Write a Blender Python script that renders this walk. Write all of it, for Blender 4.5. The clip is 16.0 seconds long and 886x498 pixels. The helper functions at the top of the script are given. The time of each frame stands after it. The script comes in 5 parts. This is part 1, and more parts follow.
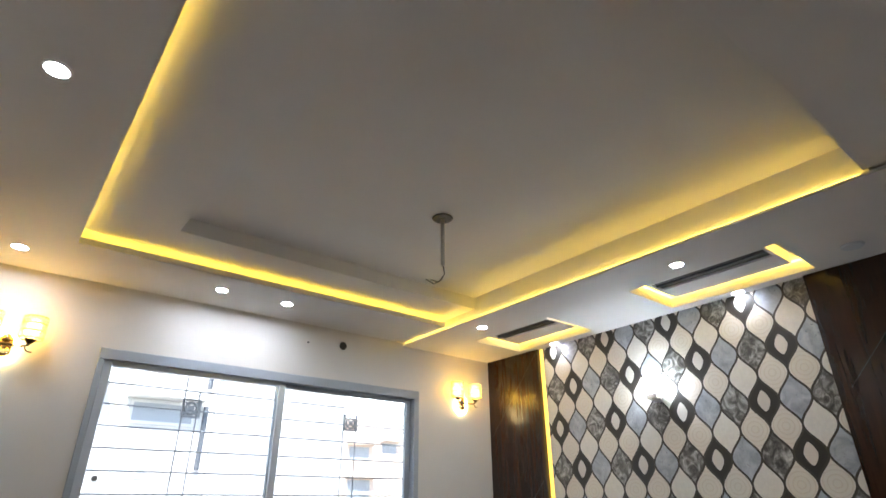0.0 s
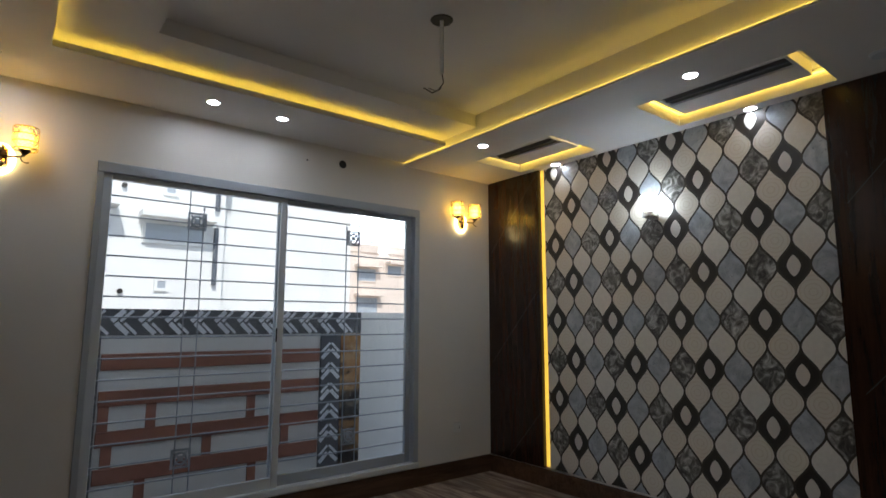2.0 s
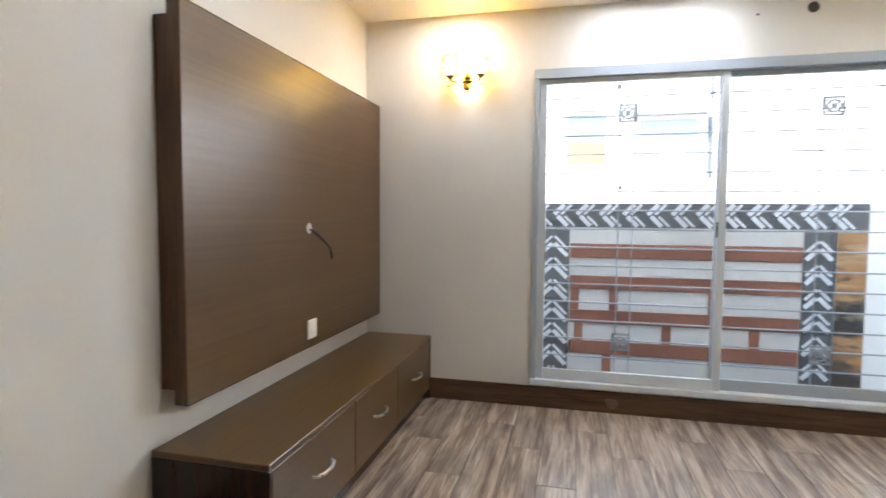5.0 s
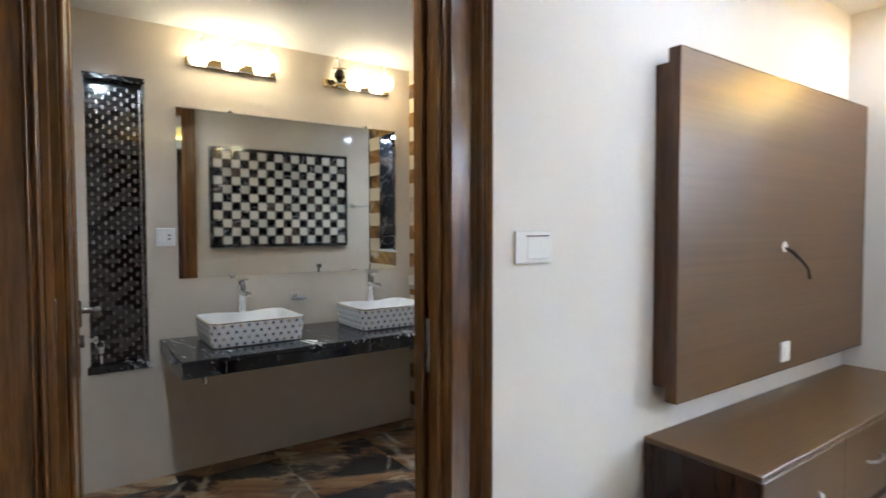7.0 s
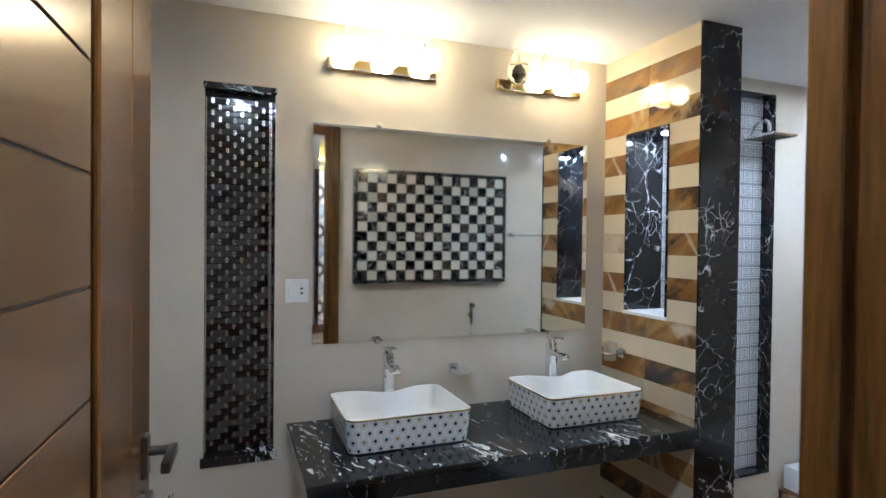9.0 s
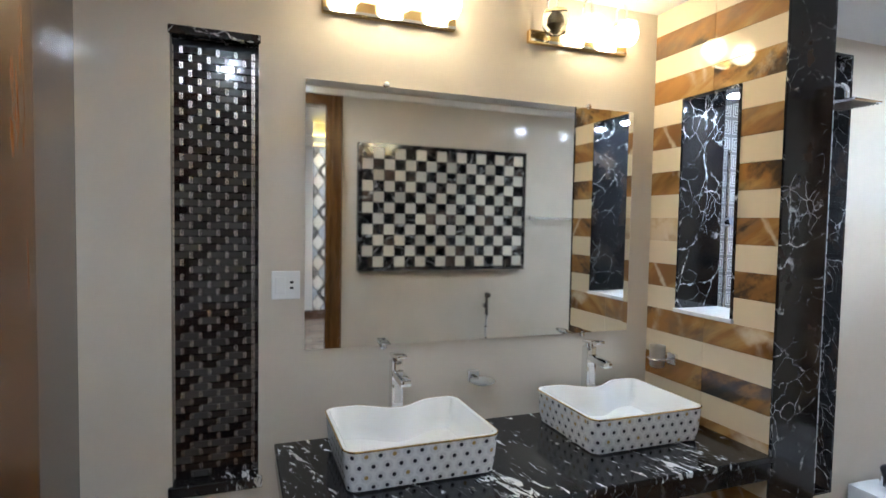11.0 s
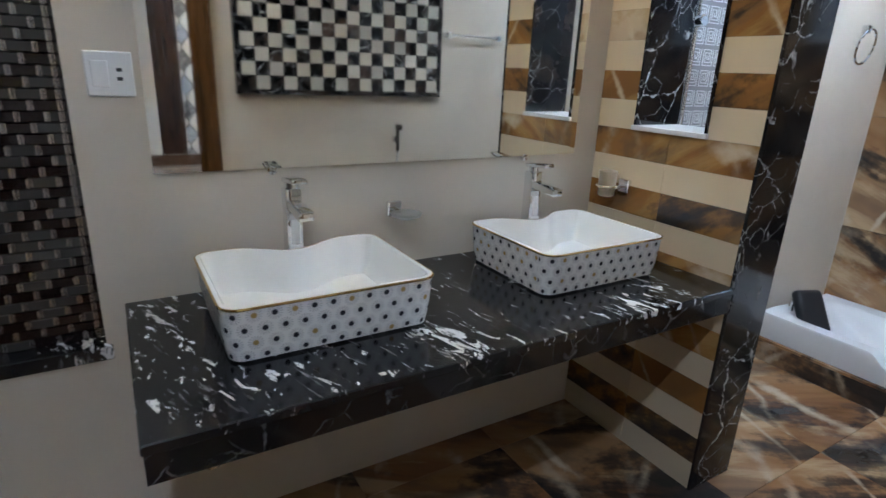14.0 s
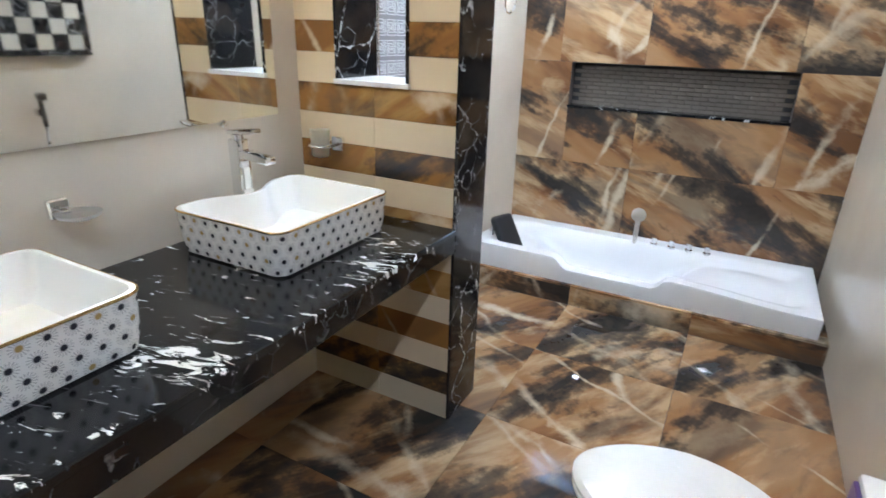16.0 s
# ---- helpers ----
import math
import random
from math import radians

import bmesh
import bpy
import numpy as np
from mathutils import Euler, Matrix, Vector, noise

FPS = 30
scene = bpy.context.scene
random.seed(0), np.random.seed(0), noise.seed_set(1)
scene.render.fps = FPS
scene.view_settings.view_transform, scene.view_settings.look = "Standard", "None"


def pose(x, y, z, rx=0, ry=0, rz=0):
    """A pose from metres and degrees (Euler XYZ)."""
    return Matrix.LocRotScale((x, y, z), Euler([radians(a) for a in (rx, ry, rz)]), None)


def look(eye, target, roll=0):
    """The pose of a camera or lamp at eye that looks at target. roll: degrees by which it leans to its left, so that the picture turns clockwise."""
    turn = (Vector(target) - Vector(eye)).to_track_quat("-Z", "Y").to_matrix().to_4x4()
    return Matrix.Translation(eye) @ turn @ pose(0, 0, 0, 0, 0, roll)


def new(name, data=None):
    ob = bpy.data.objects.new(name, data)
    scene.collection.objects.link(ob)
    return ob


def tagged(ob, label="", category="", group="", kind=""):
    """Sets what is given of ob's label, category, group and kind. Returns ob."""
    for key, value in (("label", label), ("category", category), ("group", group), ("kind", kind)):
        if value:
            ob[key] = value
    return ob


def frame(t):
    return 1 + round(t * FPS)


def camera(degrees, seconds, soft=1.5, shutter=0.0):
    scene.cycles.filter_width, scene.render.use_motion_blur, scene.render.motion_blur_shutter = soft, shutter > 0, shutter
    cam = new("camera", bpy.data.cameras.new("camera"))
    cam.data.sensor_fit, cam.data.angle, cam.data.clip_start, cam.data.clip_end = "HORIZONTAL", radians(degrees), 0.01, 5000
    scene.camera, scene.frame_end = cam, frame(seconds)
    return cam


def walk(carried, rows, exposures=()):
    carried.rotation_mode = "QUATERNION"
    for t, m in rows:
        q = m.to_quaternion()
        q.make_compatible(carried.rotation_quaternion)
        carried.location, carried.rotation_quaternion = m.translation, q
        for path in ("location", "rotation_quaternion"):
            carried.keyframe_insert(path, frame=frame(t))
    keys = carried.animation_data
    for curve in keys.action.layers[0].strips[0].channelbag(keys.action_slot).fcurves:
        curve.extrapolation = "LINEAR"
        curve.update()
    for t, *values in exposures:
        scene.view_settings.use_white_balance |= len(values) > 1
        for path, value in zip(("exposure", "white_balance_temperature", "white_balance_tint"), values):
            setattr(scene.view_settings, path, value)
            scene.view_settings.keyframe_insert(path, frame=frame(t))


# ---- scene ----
cam = camera(77.9, 16.0, shutter=0.3)
PATH = [
    (0, (0.325, 0.021, 1.443), (1.458, 1.432, 2.294), -0.4),
    (0.5, (0.344, 0.042, 1.42), (1.521, 1.5, 2.121), -0.2),
    (1, (0.352, 0.05, 1.394), (1.568, 1.539, 1.946), -0.1),
    (1.5, (0.362, 0.052, 1.383), (1.599, 1.571, 1.788), -0.0),
    (2, (0.39, 0.058, 1.359), (1.619, 1.613, 1.627), 0.1),
    (2.5, (0.456, 0.083, 1.324), (1.643, 1.686, 1.468), 0.2),
    (3, (0.55, 0.102, 1.29), (1.617, 1.793, 1.323), 0.3),
    (3.2, (0.594, 0.118, 1.262), (1.594, 1.85, 1.276), 0.3),
    (5.3, (1.128, 0.078, 1.369), (0.417, 1.942, 1.232), 0.4),
    (5.5, (1.168, 0.005, 1.381), (0.32, 1.811, 1.252), 0.5),
    (6, (1.225, -0.195, 1.396), (0.053, 1.422, 1.292), 0.5),
    (6.5, (1.189, -0.315, 1.385), (-0.252, 1.069, 1.305), 0.2),
    (7, (0.965, -0.304, 1.378), (-0.671, 0.844, 1.301), -0.1),
    (7.5, (0.652, -0.205, 1.395), (-1.111, 0.738, 1.326), 0.4),
    (8, (0.362, -0.148, 1.427), (-1.472, 0.650, 1.381), 0.6),
    (8.5, (0.114, -0.108, 1.525), (-1.742, 0.634, 1.49), 0.7),
    (8.7, (0.038, -0.092, 1.548), (-1.825, 0.634, 1.523), 0.6),
    (10.8, (-0.496, 0.072, 1.588), (-2.374, 0.758, 1.516), 0.8),
    (11, (-0.516, 0.052, 1.572), (-2.388, 0.75, 1.476), 1.0),
    (11.5, (-0.561, 0.062, 1.543), (-2.425, 0.76, 1.345), 1.1),
    (12, (-0.611, 0.076, 1.503), (-2.455, 0.785, 1.193), 1.3),
    (12.5, (-0.695, 0.083, 1.468), (-2.504, 0.824, 1.045), 1.7),
    (13, (-0.784, 0.094, 1.424), (-2.552, 0.879, 0.915), 1.6),
    (13.5, (-0.885, 0.137, 1.38), (-2.597, 0.999, 0.808), 1.9),
    (14, (-1.017, 0.204, 1.361), (-2.644, 1.194, 0.749), 2.4),
    (14.5, (-1.105, 0.241, 1.369), (-2.6, 1.421, 0.758), 2.9),
    (15, (-1.165, 0.251, 1.369), (-2.462, 1.649, 0.765), 2.7),
    (15.5, (-1.171, 0.261, 1.364), (-2.245, 1.82, 0.719), 2.3),
    (16, (-1.147, 0.28, 1.361), (-2.021, 1.925, 0.632), 1.7),
]
EXPOSURES = [(0.0, 1.55, 6100, 10), (1.5, 0.25, 6150, 10), (3.2, 0.35, 6200, 10), (5.3, 2.55, 6350, 10), (6.1, 2.4, 6200, 9), (6.5, 2.15, 5900, 9), (7.0, 2.98, 5600, 9), (7.5, 3.18, 5600, 9), (8.5, 3.08, 5300, 8), (11.0, 3.12, 5550, 9), (12.5, 2.95, 5500, 9), (13.5, 2.85, 5450, 9), (14.5, 3.0, 5450, 9), (15.5, 3.22, 5750, 9), (16.0, 3.65, 5700, 9)]
walk(cam, [(t, look(eye, target, roll)) for t, eye, target, roll in PATH], EXPOSURES)

# ---- daylight ----
world = bpy.data.worlds.new("sky")
scene.world = world
world.use_nodes = True
_sky = world.node_tree.nodes.new("ShaderNodeTexSky")
_sky.sky_type, _sky.sun_disc = "NISHITA", False
_sky.sun_elevation, _sky.sun_rotation = radians(46), radians(200)
world.node_tree.links.new(_sky.outputs[0], world.node_tree.nodes["Background"].inputs[0])
world.node_tree.nodes["Background"].inputs[1].default_value = 0.15
sun = new("sun", bpy.data.lights.new("sun", "SUN"))
sun.data.energy, sun.data.angle, sun.data.color = 3.2, radians(0.6), (1.0, 0.95, 0.86)
sun.matrix_world = look((-3, -9, 10), (0, 0, 0))


# ---- material graphs ----
class Graph:
    """A node material with short ways to add nodes."""

    def __init__(self, name):
        self.mat = bpy.data.materials.new(name)
        self.mat.use_nodes = True
        self.nt = self.mat.node_tree
        self.bsdf = self.nt.nodes["Principled BSDF"]

    def put(self, socket, value):
        if isinstance(value, bpy.types.NodeSocket):
            self.nt.links.new(value, socket)
        elif isinstance(value, tuple) and len(value) == 3 and socket.type == "RGBA":
            socket.default_value = (*value, 1)
        else:
            socket.default_value = value

    def add(self, kind, inputs=(), **props):
        n = self.nt.nodes.new("ShaderNode" + kind)
        for k, v in props.items():
            setattr(n, k, v)
        for k, v in dict(inputs).items():
            self.put(n.inputs[k], v)
        return n

    def m(self, op, a, b=0.0, c=0.0):
        return self.add("Math", {0: a, 1: b, 2: c}, operation=op).outputs[0]

    def mix(self, f, a, b, mode="MIX"):
        n = self.add("Mix", {0: f, 6: a, 7: b}, data_type="RGBA", blend_type=mode)
        return n.outputs[2]

    def coords(self, scale=(1, 1, 1), rot=(0, 0, 0), shift=None, kind="Object"):
        v = self.add("TexCoord").outputs[kind]
        n = self.add("Mapping", {"Vector": v, "Scale": scale, "Rotation": tuple(radians(a) for a in rot)})
        if shift is not None:
            self.put(n.inputs["Location"], shift)
        return n.outputs[0]

    def noise(self, vec, scale, detail=4.0, rough=0.55, distort=0.0):
        return self.add("TexNoise", {"Vector": vec, "Scale": scale, "Detail": detail, "Roughness": rough, "Distortion": distort}).outputs[0]

    def ramp(self, f, stops):
        n = self.add("ValToRGB", {0: f})
        e = n.color_ramp.elements
        while len(e) < len(stops):
            e.new(0.5)
        for el, (p, c) in zip(e, stops):
            el.position, el.color = p, (*c, 1) if isinstance(c, tuple) else (c, c, c, 1)
        return n.outputs[0]

    def rand(self):
        return self.add("ObjectInfo").outputs["Random"]

    def rand_shift(self, size):
        r = self.rand()
        n = self.add("CombineXYZ", {0: self.m("MULTIPLY", r, size), 1: self.m("MULTIPLY", r, size * 1.7), 2: self.m("MULTIPLY", r, size * 0.6)})
        return n.outputs[0]

    def bump(self, height, strength=0.2, distance=0.002):
        n = self.add("Bump", {"Height": height, "Strength": strength, "Distance": distance})
        self.put(self.bsdf.inputs["Normal"], n.outputs[0])

    def done(self, **values):
        for k, v in values.items():
            self.put(self.bsdf.inputs[k.replace("_", " ").title().replace("Ior", "IOR")], v)
        return self.mat


def mat_paint(name, color, rough=0.6, spread=0.035):
    g = Graph(name)
    big, fine = g.noise(g.coords(), 1.3, 3), g.noise(g.coords(), 90, 3)
    dark = tuple(c * (1 - 2.2 * spread) for c in color)
    g.bump(fine, 0.12, 0.0015)
    return g.done(base_color=g.mix(g.ramp(big, [(0.3, 0.0), (0.7, 1.0)]), dark, color), roughness=g.m("MULTIPLY_ADD", fine, 0.15, rough - 0.07))


def mat_wood(name, dark, light, along, rough=0.3, scale=1.0, per_object=False):
    g = Graph(name)
    stretch = {"x": (0.7, 9, 9), "y": (9, 0.7, 9), "z": (9, 9, 0.7)}[along]
    shift = g.rand_shift(7.0) if per_object else None
    v = g.coords(tuple(s * scale for s in stretch), shift=shift)
    grain, fine = g.noise(v, 2.2, 6, 0.6, 0.6), g.noise(v, 13, 4, 0.7)
    cloud = g.noise(g.coords(shift=shift), 2.1, 2)
    f = g.m("ADD", g.m("MULTIPLY", grain, 0.65), g.m("MULTIPLY", fine, 0.35))
    col = g.mix(g.ramp(f, [(0.34, 0.0), (0.66, 1.0)]), dark, light)
    col = g.mix(g.m("MULTIPLY", cloud, 0.35), col, dark)
    g.bump(fine, 0.03, 0.0005)
    return g.done(base_color=col, roughness=g.m("MULTIPLY_ADD", cloud, 0.08, rough - 0.03))


def mat_veneer(name, dark, light, rough):
    """Smooth lacquered veneer with faint straight grain along y."""
    g = Graph(name)
    fine = g.noise(g.coords((40, 0.5, 40)), 1.4, 3, 0.5)
    cloud = g.noise(g.coords(), 1.1, 2, 0.4)
    f = g.m("ADD", g.m("MULTIPLY", fine, 0.6), g.m("MULTIPLY", cloud, 0.4))
    return g.done(base_color=g.mix(g.ramp(f, [(0.25, 0.0), (0.75, 1.0)]), dark, light), roughness=g.m("MULTIPLY_ADD", cloud, 0.08, rough))


def mat_floor_plank():
    g = Graph("wood_look_plank")
    shift = g.rand_shift(11.0)
    v = g.coords((11, 0.9, 1), shift=shift)
    streak = g.noise(v, 1.5, 6, 0.62, 0.4)
    fine = g.noise(g.coords((60, 2.4, 1), shift=shift), 1.6, 4, 0.65)
    blot = g.noise(g.coords((3.0, 0.8, 1), shift=shift), 1.8, 3)
    f = g.m("ADD", g.m("MULTIPLY", streak, 0.62), g.m("MULTIPLY", fine, 0.38))
    col = g.ramp(f, [(0.32, (0.075, 0.053, 0.041)), (0.44, (0.21, 0.15, 0.115)), (0.54, (0.40, 0.315, 0.245)), (0.66, (0.57, 0.49, 0.41))])
    col = g.mix(g.ramp(blot, [(0.46, 0.0), (0.66, 0.6)]), col, (0.085, 0.062, 0.050))
    col = g.mix(g.m("MULTIPLY", g.rand(), 0.35), col, (0.20, 0.155, 0.125))
    g.bump(f, 0.1, 0.0008)
    return g.done(base_color=col, roughness=g.m("MULTIPLY_ADD", blot, 0.14, 0.17))


def mat_brown_marble(name, rot, dark=0.0, gold=0.0):
    """Polished ochre tile with long charcoal clouds, beige drifts and pale fissures crossing them."""
    g = Graph(name)
    shift = g.rand_shift(9.0)
    v = g.coords((1.0, 1.0, 1.0), rot, shift)

    def drawn(scale, at):
        return g.add("Mapping", {"Vector": v, "Scale": scale, "Location": at}).outputs[0]
    s = drawn((0.9, 2.9, 1.2), (0, 0, 0))
    warp = g.noise(s, 1.0, 4, 0.55, 0.3)
    drift = g.noise(drawn((1.0, 3.4, 1.2), (5.2, 0.7, 0.3)), 1.4, 6, 0.6, 0.4)
    ash = g.noise(drawn((0.9, 2.6, 1.2), (1.3, 4.9, 0.6)), 1.5, 6, 0.6, 0.5)
    grain = g.noise(v, 17, 6, 0.65)
    cloud = g.noise(drawn((0.85, 2.5, 1.2), (3.1, 1.7, 0.4)), 1.2, 5, 0.55, 0.35)
    base = g.ramp(warp, [(0.36, (0.17, 0.078, 0.034)), (0.47, (0.31, 0.165, 0.073)), (0.57, (0.38, 0.225, 0.112)), (0.70, (0.25, 0.155, 0.092))])
    base = g.mix(gold, base, g.ramp(warp, [(0.36, (0.12, 0.055, 0.014)), (0.50, (0.34, 0.165, 0.036)), (0.64, (0.21, 0.10, 0.028))]))
    base = g.mix(g.ramp(drift, [(0.51, 0.0), (0.62, 0.8)]), base, g.mix(gold, (0.56, 0.405, 0.235), (0.42, 0.25, 0.075)))
    base = g.mix(g.ramp(ash, [(0.52, 0.0), (0.63, 0.65)]), base, (0.105, 0.084, 0.066))
    edge = g.m("ADD", cloud, g.m("MULTIPLY_ADD", grain, 0.16, -0.08))
    base = g.mix(g.ramp(edge, [(0.535 - dark, 0.0), (0.585 - dark, 0.75), (0.64 - dark, 0.97)]), base, g.mix(grain, (0.012, 0.013, 0.016), (0.040, 0.038, 0.038)))
    wobble = g.add("Mix", {0: 0.10, 4: v, 5: g.add("TexNoise", {"Vector": v, "Scale": 3.0, "Detail": 5.0}).outputs[1]}, data_type="VECTOR").outputs[1]
    for size, at in ((0.8, 0.0), (1.35, 4.0)):
        cell = g.add("Mapping", {"Vector": wobble, "Scale": (1.35, 0.34, 1.0), "Location": (at, at * 0.7, at)}).outputs[0]
        crack = g.add("TexVoronoi", {"Vector": cell, "Scale": size, "Randomness": 1.0}, feature="DISTANCE_TO_EDGE").outputs[0]
        thin = g.m("ADD", crack, g.m("MULTIPLY_ADD", g.noise(v, 9, 6, 0.65), 0.06, -0.03))
        gate = g.ramp(g.noise(v, 2.2 * size, 5), [(0.46, 0.0), (0.62, 0.8)])
        base = g.mix(g.m("MULTIPLY", g.ramp(thin, [(0.002, 1.0), (0.020, 0.0)]), gate), base, (0.62, 0.52, 0.38))
    return g.done(base_color=base, roughness=g.m("MULTIPLY_ADD", drift, 0.03, 0.008), specular_ior_level=0.5)


def mat_black_marble(name, rot=(0, 0, 0), veins=1.0, per_object=False, brown=0.0):
    """Near-black polished marble with thin branching white veins, a few of them broad, and brownish clouds."""
    g = Graph(name)
    shift = g.rand_shift(5.0) if per_object else None
    v = g.coords((1, 1, 1), rot, shift)
    wob = g.add("Mix", {0: 0.14, 4: v, 5: g.add("TexNoise", {"Vector": v, "Scale": 4.2, "Detail": 6.0}).outputs[1]}, data_type="VECTOR").outputs[1]
    long = g.add("Mapping", {"Vector": wob, "Scale": (5.2, 2.2, 2.2)}).outputs[0]
    cell = g.add("TexVoronoi", {"Vector": long, "Scale": 2.3}, feature="DISTANCE_TO_EDGE").outputs[0]
    fine = g.add("TexVoronoi", {"Vector": g.add("Mapping", {"Vector": wob, "Scale": (8, 3.4, 3.4)}).outputs[0], "Scale": 3.0}, feature="DISTANCE_TO_EDGE").outputs[0]
    gate = g.ramp(g.noise(long, 0.9, 6, 0.7), [(0.47, 0.0), (0.58, veins)])
    gate2 = g.ramp(g.noise(v, 4.0, 6, 0.7), [(0.48, 0.0), (0.60, veins * 0.75)])
    rag = g.m("MULTIPLY_ADD", g.noise(v, 22, 5, 0.7), 0.15, -0.065)
    a = g.m("MULTIPLY", g.ramp(g.m("ADD", cell, rag), [(0.002, 1.0), (0.026, 0.0)]), gate)
    b = g.m("MULTIPLY", g.ramp(fine, [(0.005, 1.0), (0.016, 0.0)]), gate2)
    cloud = g.noise(v, 2.6, 5, 0.6)
    base = g.ramp(cloud, [(0.3, (0.003, 0.003, 0.004)), (0.55, (0.008, 0.008, 0.009)), (0.75, (0.024, 0.020, 0.018))])
    base = g.mix(g.m("MULTIPLY", g.ramp(g.noise(v, 5.5, 5, 0.6), [(0.50, 0.0), (0.66, 1.0)]), brown), base, (0.085, 0.055, 0.040))
    base = g.mix(g.m("MAXIMUM", a, b), base, (0.66, 0.65, 0.64))
    return g.done(base_color=base, roughness=g.m("MULTIPLY_ADD", cloud, 0.06, 0.06))


def mat_flaked_marble(name, rot):
    """Black polished marble with clusters of short white flakes lying one way, crowding towards one end."""
    g = Graph(name)
    v = g.coords((1, 1, 1), rot)
    flake = g.noise(g.add("Mapping", {"Vector": v, "Scale": (14.0, 42.0, 16.0)}).outputs[0], 1.0, 7, 0.62, 0.9)
    fine = g.noise(g.add("Mapping", {"Vector": v, "Scale": (14.0, 80.0, 20.0)}).outputs[0], 1.0, 4, 0.6, 0.5)
    cluster = g.noise(v, 3.6, 4, 0.55, 0.4)
    along = g.add("SeparateXYZ", {0: g.coords()}).outputs[1]
    crowd = g.add("MapRange", {0: along, 1: 0.25, 2: 0.72, 3: 0.036, 4: -0.012}).outputs[0]
    gate = g.ramp(cluster, [(0.44, 0.0), (0.66, 1.0)])
    level = g.m("ADD", g.m("ADD", flake, crowd), g.m("MULTIPLY", g.m("SUBTRACT", cluster, 0.5), 0.50))
    a = g.ramp(level, [(0.600, 0.0), (0.640, 1.0)])
    b = g.m("MULTIPLY", g.ramp(g.m("ADD", fine, crowd), [(0.62, 0.0), (0.68, 0.6)]), gate)
    cloud = g.noise(v, 5.0, 5, 0.6)
    base = g.ramp(cloud, [(0.3, (0.005, 0.005, 0.006)), (0.7, (0.017, 0.017, 0.018))])
    base = g.mix(g.m("MAXIMUM", a, b), base, (0.62, 0.62, 0.61))
    return g.done(base_color=base, roughness=g.m("MULTIPLY_ADD", cloud, 0.1, 0.09))


def mat_gloss_tile(name, color, rough=0.1, uneven=0.0):
    g = Graph(name)
    cloud, fine = g.noise(g.coords(), 1.7, 4), g.noise(g.coords(), 14, 5, 0.6)
    lo = tuple(c * 0.88 for c in color)
    col = g.mix(g.ramp(cloud, [(0.3, 0.0), (0.7, 1.0)]), lo, color)
    col = g.mix(g.ramp(fine, [(0.55, 0.0), (0.8, 0.25)]), col, lo)
    if uneven:
        col = g.mix(g.ramp(g.rand(), [(0.55, 0.0), (1.0, uneven)]), col, tuple(c * 0.45 for c in color))
    return g.done(base_color=col, roughness=g.m("MULTIPLY_ADD", fine, 0.05, rough))


def mat_metal(name, color, rough=0.12):
    g = Graph(name)
    n = g.noise(g.coords(), 35, 3)
    return g.done(base_color=color, metallic=1.0, roughness=g.m("MULTIPLY_ADD", n, 0.06, rough - 0.03))


def mat_plain(name, color, rough=0.4, fine=60):
    g = Graph(name)
    n = g.noise(g.coords(), fine, 3)
    lo = tuple(c * 0.93 for c in color)
    return g.done(base_color=g.mix(n, lo, color), roughness=g.m("MULTIPLY_ADD", n, 0.1, max(0.02, rough - 0.05)))


def mat_light(name, color, strength):
    g = Graph(name)
    return g.done(base_color=color, emission_color=color, emission_strength=strength, roughness=0.5)


def mat_glass(name, color=(1, 1, 1), rough=0.0, ior=1.45):
    g = Graph(name)
    return g.done(base_color=color, transmission_weight=1.0, roughness=rough, ior=ior)


